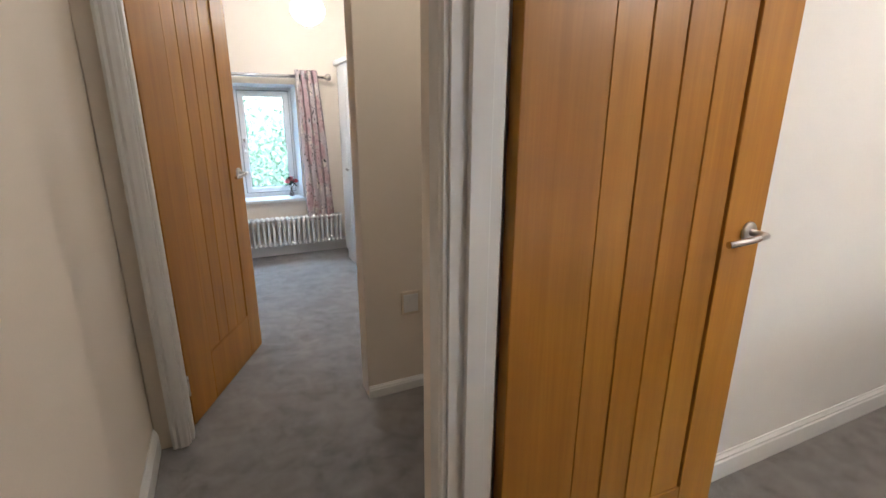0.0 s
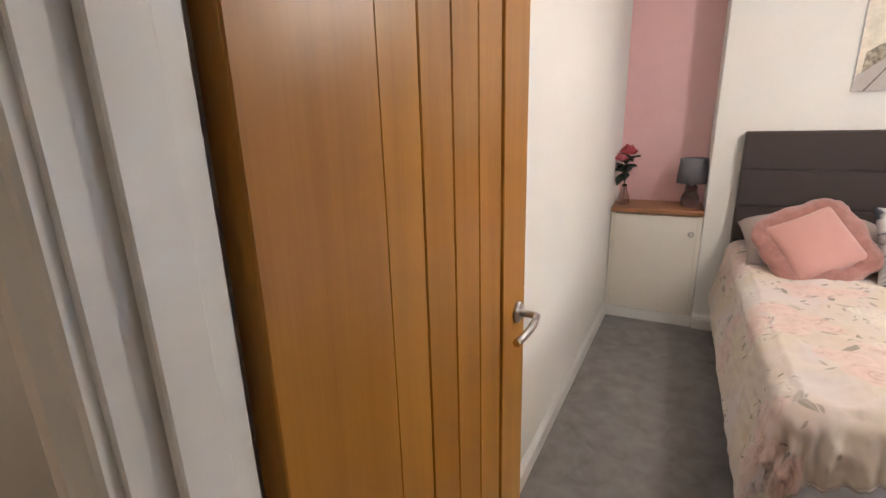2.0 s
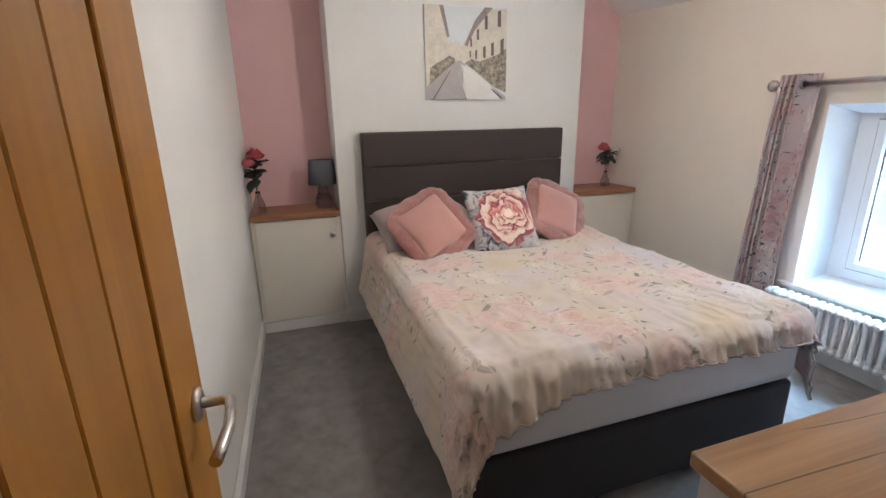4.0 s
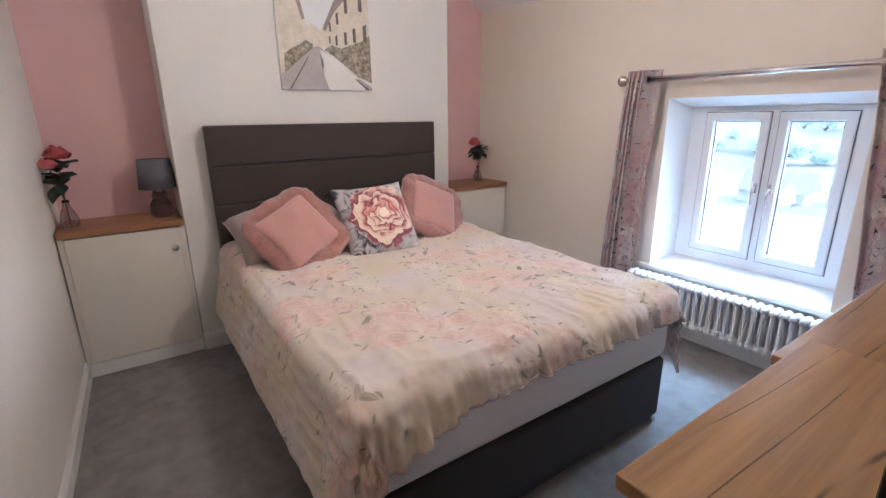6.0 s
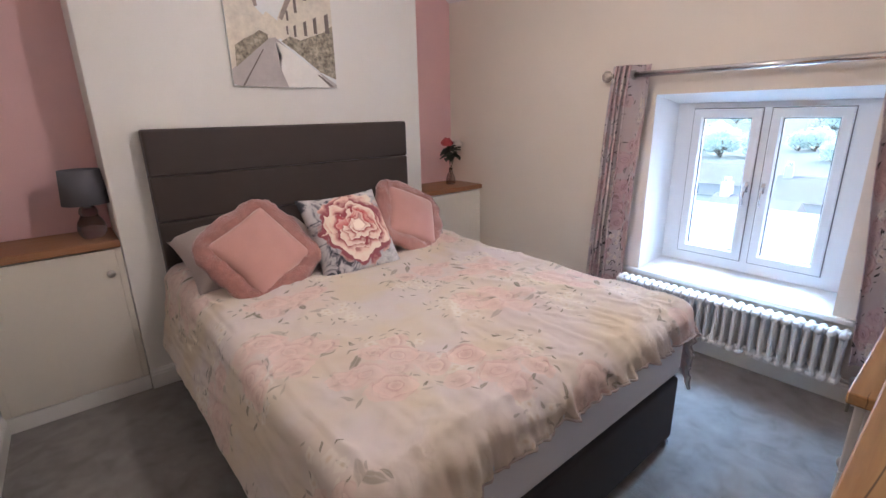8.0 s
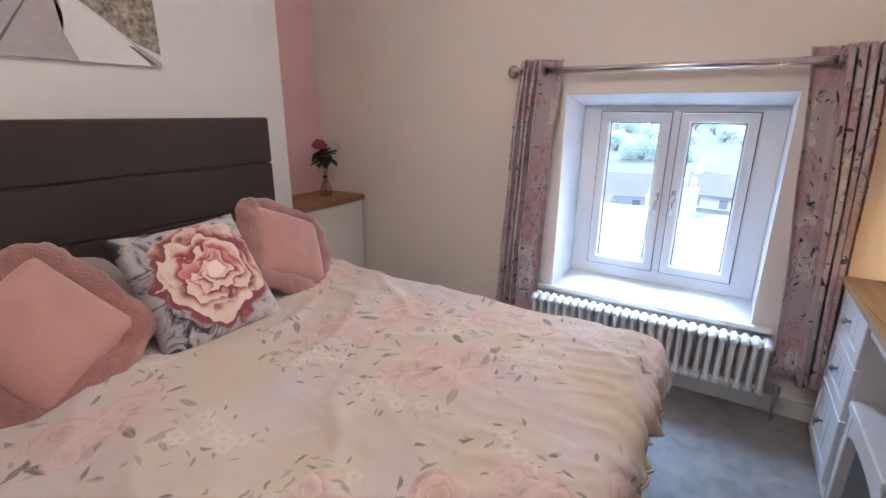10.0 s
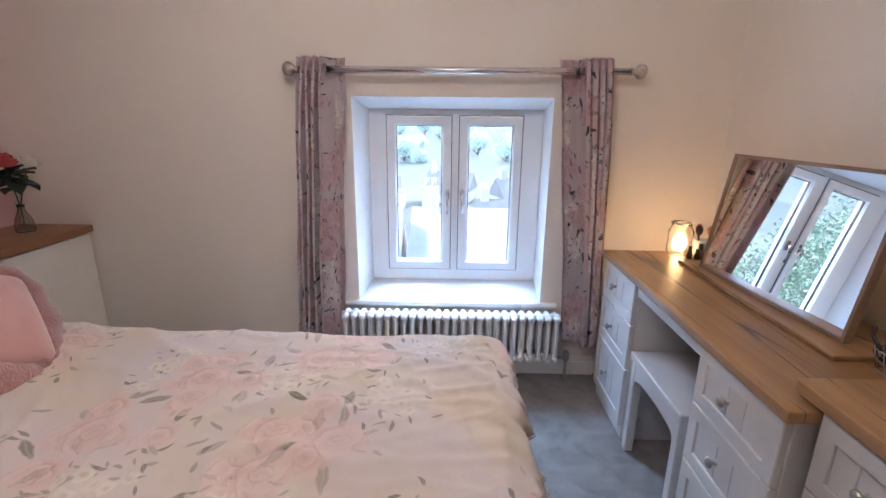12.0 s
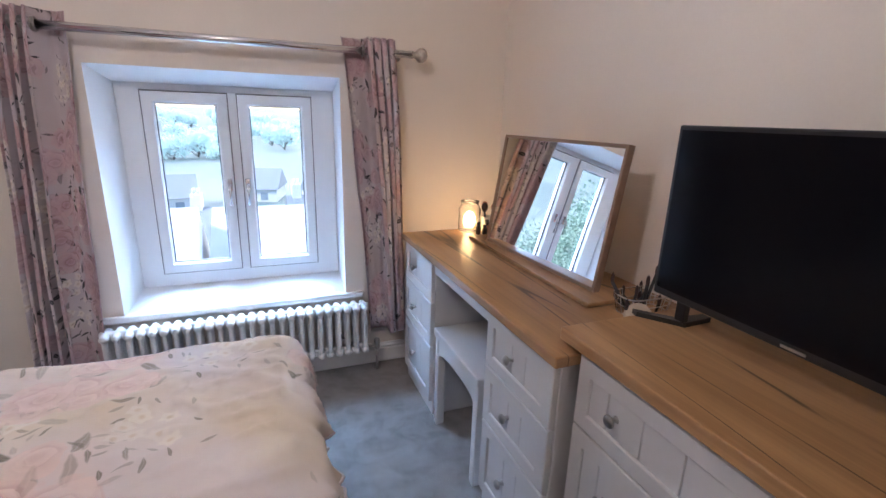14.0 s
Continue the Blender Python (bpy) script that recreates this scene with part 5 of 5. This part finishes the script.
part("shade", bm, SHADEGREY, bl, "grey cloth drum shade")

# ---- small things on the dressing table ----
jx, jy, jz = -2.850, -2.828, 0.757
jar = thing("jar_light", pose(jx, jy, jz), "lit glass jar light glowing warm on the dressing table", "lamp")
bm = bmesh.new()
prof = [(0.0, 0.004), (0.043, 0.003), (0.051, 0.012), (0.054, 0.038), (0.052, 0.077), (0.054, 0.112), (0.045, 0.130), (0.041, 0.138), (0.046, 0.152)]
prof += [(r - 0.004, h + 0.001) for r, h in prof[::-1][:-1]]
lathe(bm, prof, (jx, jy, jz), 28)
g = part("glass_jar", bm, JARGLASS, jar, "dimpled clear glass jar")
g.visible_shadow = False
bm = bmesh.new()
lathe(bm, [(0, 0.022), (0.020, 0.026), (0.029, 0.048), (0.026, 0.078), (0.012, 0.098), (0, 0.101)], (jx, jy, jz), 16)
part("bulb", bm, glow("warm_bulb_glow", (1.0, 0.62, 0.24), 3.2), jar, "glowing warm bulb").visible_shadow = False
lamp("jar_glow", "POINT", JAR_POWER, pose(jx, jy, jz + 0.062), (1.0, 0.58, 0.22), radius=0.02)

POTWHITE = plain("white_ceramic", (0.72, 0.70, 0.68), 0.35, var=0.05)
BRISTLE = plain("dark_bristle", (0.05, 0.03, 0.03), 0.8, var=0.3)
ROSEGOLD = plain("copper_cap", (0.50, 0.24, 0.15), 0.3, 0.8, var=0.1)
pot = thing("brush_pot", pose(-2.945, -2.82, 0.757), "small white pot holding make-up brushes", "pot")
bm = bmesh.new()
lathe(bm, [(0, 0), (0.030, 0.0), (0.032, 0.075), (0.029, 0.075), (0.027, 0.006), (0, 0.006)], (-2.945, -2.82, 0.757), 20)
part("pot", bm, POTWHITE, pot)
for k, (dx, dy) in enumerate(((0.01, 0.004), (-0.008, 0.010), (0.002, -0.012))):
    bm = bmesh.new()
    tube(bm, (-2.945 + dx, -2.82 + dy, 0.78), (-2.945 + dx * 2.4, -2.82 + dy * 2.4, 0.853), 0.004)
    b = part("brush_handle", bm, BLACK, pot)
    bm = bmesh.new()
    lathe(bm, [(0.005, 0), (0.014, 0.015), (0.016, 0.03), (0.008, 0.045), (0, 0.048)], (-2.945 + dx * 2.4, -2.82 + dy * 2.4, 0.853), 12)
    part("bristles", bm, ROSEGOLD if k else BRISTLE, b)
for k, (x, y, h, r, m) in enumerate(((-2.875, -2.775, 0.058, 0.011, BRISTLE), (-2.905, -2.768, 0.046, 0.012, BLACK), (-2.925, -2.785, 0.065, 0.012, ROSEGOLD))):
    c = thing("cosmetic_bottle", pose(x, y, 0.757), "small dark cosmetic bottle on the dressing table", "bottle", "cosmetic bottles")
    z = 0.757
    bm = bmesh.new()
    lathe(bm, [(0, 0), (r, 0), (r, h * 0.55), (r * 0.8, h * 0.6), (0, h * 0.6)], (x, y, z), 14)
    part("bottle", bm, m, c)
    bm = bmesh.new()
    lathe(bm, [(r * 0.75, h * 0.6), (r * 0.72, h), (0, h)], (x, y, z), 14)
    part("cap", bm, BLACK, c)

# wire basket of brushes between mirror and television
bx, by, bz = -2.935, -1.795, 0.7575
bsk = thing("wire_basket", pose(bx, by, bz), "small wire basket full of make-up and brushes", "basket")
for z, k in ((0.004, 0.85), (0.03, 0.92), (0.058, 1.0)):
    bm = bmesh.new()
    hx, hy = 0.085 * k, 0.048 * k
    pts = [(bx + hx * math.copysign(abs(math.cos(a)) ** 0.5, math.cos(a)), by + hy * math.copysign(abs(math.sin(a)) ** 0.5, math.sin(a)), bz + z) for a in [6.28318 * i / 32 for i in range(33)]]
    sweep(bm, pts, 0.0013 if z < 0.05 else 0.0022, 6)
    part("wire_ring", bm, STEEL, bsk)
for i in range(18):
    a = 6.28318 * i / 18
    cx, cy = math.copysign(abs(math.cos(a)) ** 0.5, math.cos(a)), math.copysign(abs(math.sin(a)) ** 0.5, math.sin(a))
    bm = bmesh.new()
    tube(bm, (bx + 0.072 * cx, by + 0.041 * cy, bz + 0.004), (bx + 0.085 * cx, by + 0.048 * cy, bz + 0.058), 0.0012, seg=6)
    part("wire", bm, STEEL, bsk)
rnd = random.Random(5)
for i in range(12):
    x, y = bx + rnd.uniform(-0.06, 0.06), by + rnd.uniform(-0.03, 0.03)
    tx, ty, h = x + rnd.uniform(-0.05, 0.05), y + rnd.uniform(-0.05, 0.04), (0.105, 0.118, 0.092)[i] if i < 3 else rnd.uniform(0.03, 0.062)
    br = thing("makeup_brush", pose(x, y, bz + 0.004), "black make-up brush standing in a wire basket", "brush", "make-up brushes")
    bm = bmesh.new()
    tube(bm, (x, y, bz + 0.004), (tx, ty, bz + h), 0.0035, 0.005, 8)
    part("handle", bm, BLACK, br)
    bm = bmesh.new()
    lathe(bm, [(0.004, 0.0), (0.0052, 0.008), (0.0045, 0.022), (0, 0.030)], (tx, ty, bz + h), 10)
    part("bristles", bm, BRISTLE, br)
disc = thing("compact_mirror", pose(-2.835, -1.745, 0.757), "round pale compact lying beside the basket", "compact")
bm = bmesh.new()
lathe(bm, [(0, 0.0), (0.036, 0.0), (0.038, 0.006), (0.036, 0.012), (0.029, 0.013), (0.026, 0.010), (0, 0.010)], (0, 0, 0), 28)
part("lid", bm, plain("beige_plastic", (0.46, 0.38, 0.30), 0.5, var=0.1), disc, local=True)
disc.matrix_basis = pose(-2.855, -1.727, 0.7805, 0, 55, 25)

# ---- ceiling lamps ----
PAPER = glow("lit_paper_globe", (1.0, 0.95, 0.84), 0.9)


def pendant(x, y, z, r, material, label):
    p = thing("pendant_lamp", pose(x, y, z), label, "lamp", "pendant lamps")
    bm = bmesh.new()
    prof = [(max(0.035, r * math.sin(a)) * (1 + 0.015 * math.cos(a * 18)), -r * 0.82 * math.cos(a)) for a in [math.pi * (0.06 + 0.88 * i / 28) for i in range(29)]]
    lathe(bm, prof, (x, y, z), 32)
    s = part("shade", bm, material, p, "ribbed white globe shade")
    s.visible_shadow = False
    bm = bmesh.new()
    tube(bm, (x, y, z + r * 0.7), (x, y, ZC), 0.004, seg=6)
    part("flex", bm, UPVC, p)
    bm = bmesh.new()
    lathe(bm, [(0, -0.03), (0.03, -0.03), (0.045, -0.01), (0.05, 0)], (x, y, ZC), 16)
    part("ceiling_rose", bm, UPVC, p)
    return p


pendant(-2.953, 2.8, 1.985, 0.115, PAPER, "lit white paper globe lamp in the second bedroom")
pendant(-1.58, -1.38, 2.07, 0.105, glow("lit_bedroom_globe", (1.0, 0.90, 0.74), 0.4), "lit white globe lamp over the bed")
# Globe added round the landing fill lamp; it stays out of view.
pendant(-2.95, 0.55, 2.15, 0.105, MATS["lit_bedroom_globe"], "added globe lamp on the landing, out of view")

# ---- landing and second bedroom ----
sk = thing("wall_socket", pose(-2.891, YN, 0.45), "beige plastic wall socket on the landing wall", "socket")
part("plate", B(-2.937, -2.845, YN - 0.012, YN - 0.0005, 0.392, 0.506, 0.004, 2), plain("aged_plastic", (0.66, 0.56, 0.44), 0.5, var=0.1), sk)
part("face", B(-2.927, -2.855, YN - 0.015, YN - 0.0115, 0.405, 0.493, 0.002), POTWHITE, sk, "paler worn centre plate")
part("switch", B(-2.901, -2.881, YN - 0.018, YN - 0.0145, 0.455, 0.480, 0.002), POTWHITE, sk)
vase_of_roses(-3.03, Y2 + 0.10, [(0.0, 0.0, 0.17, 0.035, ROSEPINK), (0.04, 0.0, 0.15, 0.032, ROSE), (-0.035, 0.0, 0.145, 0.03, ROSEPINK)], "small vase of pink flowers on the far window sill", 15, 0.6, 0.54)
wr = thing("wardrobe", pose(-2.35, 3.18, 0), "white panelled wardrobe in the second bedroom", "wardrobe")
part("body", B(-2.62, -2.02, 2.89, 3.40, 0.0, 1.69, 0.004), GLOSS, wr)
part("cornice", B(-2.66, -2.02, 2.87, 3.42, 1.692, 1.735, 0.008, 2), GLOSS, wr)
for a, b, ky in ((2.90, 3.143, 3.12), (3.147, 3.39, 3.17)):
    bm = bmesh.new()
    box(bm, -2.638, -2.621, a, b, 0.10, 1.71, 0.003)
    dd = part("wardrobe_door", bm, GLOSS, wr)
    bm = bmesh.new()
    lathe(bm, [(0, 0.022), (0.010, 0.02), (0.012, 0.014), (0.005, 0.008), (0.005, 0.0)], (-2.638, ky, 0.85), 14, Vector((-1, 0, 0)).to_track_quat("Z", "Y"))
    part("knob", bm, PEWTER, dd)

# ---- outside ----
GRASS = plain("winter_grass_and_woods", (0.115, 0.15, 0.135), 0.9, var=0.25, fine=0.4, coarse=0.03)
gt = GRASS.node_tree
gp = gt.nodes["Principled BSDF"]
gsep = gt.nodes.new("ShaderNodeSeparateXYZ")
link(gt, coords(gt), gsep.inputs[0])
edge = math_node(gt, "MULTIPLY_ADD", noise_tex(gt, coords(gt), 0.03, 4), 90.0, gsep.outputs["Y"])
woods = ramp(gt, [(0.0, (1, 1, 1)), (0.02, (0, 0, 0))], math_node(gt, "MULTIPLY_ADD", edge, 0.002, 0.12)).outputs["Color"]
grass_colour = gp.inputs["Base Color"].links[0].from_socket
link(gt, mix(gt, woods, grass_colour, (0.085, 0.115, 0.105)), gp.inputs["Base Color"])
SLATE = plain("roof_slate", (0.17, 0.18, 0.19), 0.6, var=0.2, fine=6, coarse=1)
PALEROOF = plain("pale_weathered_roof", (0.46, 0.46, 0.45), 0.7, var=0.12, fine=5, coarse=0.7)
STUCCO = plain("pale_house_stucco", (0.52, 0.50, 0.46), 0.8, var=0.1, fine=4, coarse=0.6)
FOLIAGE = plain("hedge_leaf", (0.19, 0.28, 0.19), 0.6, var=0.5, fine=20, coarse=2)
# Far leaves are paler: the haze of distance is put into their colour.
FARLEAF = plain("hazed_tree_leaf", (0.25, 0.31, 0.29), 0.8, var=0.2, fine=1.0, coarse=0.2)
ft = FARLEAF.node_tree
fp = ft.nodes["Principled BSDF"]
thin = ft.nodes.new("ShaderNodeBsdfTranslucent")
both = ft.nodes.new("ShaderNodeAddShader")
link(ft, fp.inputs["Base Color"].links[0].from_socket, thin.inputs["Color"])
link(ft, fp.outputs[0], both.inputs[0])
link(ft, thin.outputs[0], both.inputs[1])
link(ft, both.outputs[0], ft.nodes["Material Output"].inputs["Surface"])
DARKGLASS = plain("far_window_glass", (0.20, 0.23, 0.25), 0.2, var=0.1)


def ground_z(x, y):
    d = max(0.0, -y - 60)
    east = 0.30 * max(0.0, x - 30) * min(1.0, max(0.0, (x + 0.35 * y - 10) / 60))
    return east - 5.5 - 6 * min(1, max(0.0, -y - 8) / 30) + (0.030 * max(0, d - 60)) + 5 * noise.noise((x * 0.006, y * 0.006, 2)) * min(1, d / 100)


bm = bmesh.new()
n = 60
gr = []
for i in range(n + 1):
    row = []
    for j in range(n + 1):
        x, y = -600 + 1200 * i / n, -700 + 1000 * j / n
        row.append(bm.verts.new((x, y, ground_z(x, y))))
    gr.append(row)
for i in range(n):
    for j in range(n):
        bm.faces.new((gr[i][j], gr[i + 1][j], gr[i + 1][j + 1], gr[i][j + 1])).smooth = True
solid("ground", bm, GRASS, "grassy valley and hillside beyond the window", "ground")


def house(x, y, z, w, d, h, turn, label, covering=None):
    hs = thing("terraced_house", pose(x, y, z, 0, 0, turn), label, "house", "houses in the valley")
    part("wall", B(-w / 2, w / 2, -d / 2, d / 2, -6, h), STUCCO, hs, local=True)
    bm = bmesh.new()
    prism(bm, [(-w / 2 - 0.3, -d / 2 - 0.4, h), (-w / 2 - 0.3, d / 2 + 0.4, h), (-w / 2 - 0.3, 0, h + d * 0.42)], (w + 0.6, 0, 0))
    rf = part("roof", bm, covering or SLATE, hs, local=True)
    bm = bmesh.new()
    box(bm, w / 2 - 1.2, w / 2 - 0.3, -0.4, 0.4, h + d * 0.2, h + d * 0.42 + 1.2)
    for px in (w / 2 - 0.95, w / 2 - 0.55):
        tube(bm, (px, 0, h + d * 0.42 + 1.2), (px, 0, h + d * 0.42 + 1.7), 0.14, seg=10)
    part("chimney", bm, STUCCO, rf, "stone chimney stack with two pots", local=True)
    for fx in (-w / 4, w / 4):
        for fz in (1.0, h - 1.6):
            part("window", B(fx - 0.5, fx + 0.5, d / 2, d / 2 + 0.05, fz, fz + 1.1), DARKGLASS, hs, local=True)
    return hs


for x, y, z, w, turn in ((-14, -34, -11.0, 7, 8), (-6, -37, -11, 6.5, 4), (1, -33, -11.3, 6, -9), (9, -37, -11.3, 7, -6), (17, -33, -10.8, 7, 14), (-26, -40, -11, 8, 20), (-9, -50, -11, 7, 16), (-1, -54, -11, 7, -14), (8, -50, -12.0, 8, 9), (19, -56, -12.0, 8, 5)):
    house(x * 1.3, y * 1.4, ground_z(x * 1.3, y * 1.4) - 2.6, w, 6.4, 4.4, turn, "stone terraced house with slate roof below the window")


for x, y, w, d, turn in ((-13.5, -25, 9, 9, 3), (-4.0, -27, 8.5, 9, -2), (5.5, -25, 8.5, 9, 2), (15.5, -28, 9, 9, -4)):
    house(x, y, ground_z(x, y) - 2.4, w, d, 4.4, turn, "pale-roofed cottage just below the bedroom window", PALEROOF)


def clump_tree(x, y, z, r, seed, label, near=False):
    t = thing("tree", pose(x, y, z), label, "tree", "trees beyond the windows")
    rnd = random.Random(seed)
    bm = bmesh.new()
    sweep(bm, [(0, 0, -0.5), (0.05 * r, 0, r * 0.6), (0, 0.08 * r, r * 1.5)], lambda u: r * 0.09 * (1.1 - u), 7)
    for k in range(6):
        a = k * 1.05
        sweep(bm, [(0, 0, r * (0.6 + 0.1 * k)), (0.4 * r * math.cos(a), 0.4 * r * math.sin(a), r * (0.95 + 0.1 * k)), (0.75 * r * math.cos(a), 0.75 * r * math.sin(a), r * (1.15 + 0.1 * k))], lambda u: r * 0.035 * (1.1 - u), 5)
    part("trunk", bm, plain("bark_brown", (0.09, 0.07, 0.05), 0.9, var=0.2) if "bark_brown" not in MATS else MATS["bark_brown"], t, local=True)
    verts, faces = [], []
    for k in range(11000 if near else 1000):
        a, b = rnd.random() * 6.283, math.acos(rnd.uniform(-0.8, 1))
        q = r * (0.55 + 0.45 * rnd.random()) * (0.85 + 0.3 * noise.noise((math.cos(a) * 2, math.sin(a) * 2, b + seed)))
        c = Vector((q * math.sin(b) * math.cos(a), q * math.sin(b) * math.sin(a), r * 1.45 + q * 0.85 * math.cos(b)))
        s = r * (0.017 if near else 0.085) * rnd.uniform(0.6, 1.4)
        u = Vector((rnd.gauss(0, 1), rnd.gauss(0, 1), rnd.gauss(0, 1))).normalized()
        w = u.cross(Vector((rnd.gauss(0, 1), rnd.gauss(0, 1), rnd.gauss(0, 1)))).normalized()
        n0 = len(verts)
        verts += [c - u * s, c + w * s * 0.5, c + u * s, c - w * s * 0.5]
        faces.append((n0, n0 + 1, n0 + 2, n0 + 3))
    me = bpy.data.meshes.new("crown")
    me.from_pydata(verts, [], faces)
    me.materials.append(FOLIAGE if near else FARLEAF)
    part("crown", me, None, t, local=True)
    return t


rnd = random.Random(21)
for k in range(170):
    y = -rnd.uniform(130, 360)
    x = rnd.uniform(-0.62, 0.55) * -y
    clump_tree(x, y, ground_z(x, y) - 3.0, rnd.uniform(3.0, 5.5), k, "far hillside tree with haze put into its leaf colour")
clump_tree(-4.3, 8.2, -4.6, 3.0, 31, "bushy green tree outside the second window", True)
clump_tree(-1.4, 8.6, -4.4, 2.8, 32, "bushy green tree outside the second window", True)
for k, (x, y, r) in enumerate(((13.5, -14, 4.6), (18, -15, 5.6), (22, -21, 6.2), (27, -18, 6.6), (17, -21.5, 4.4))):
    clump_tree(x, y, ground_z(x, y) - 0.5, r, 40 + k, "leafy tree on the bank beside the house", True)
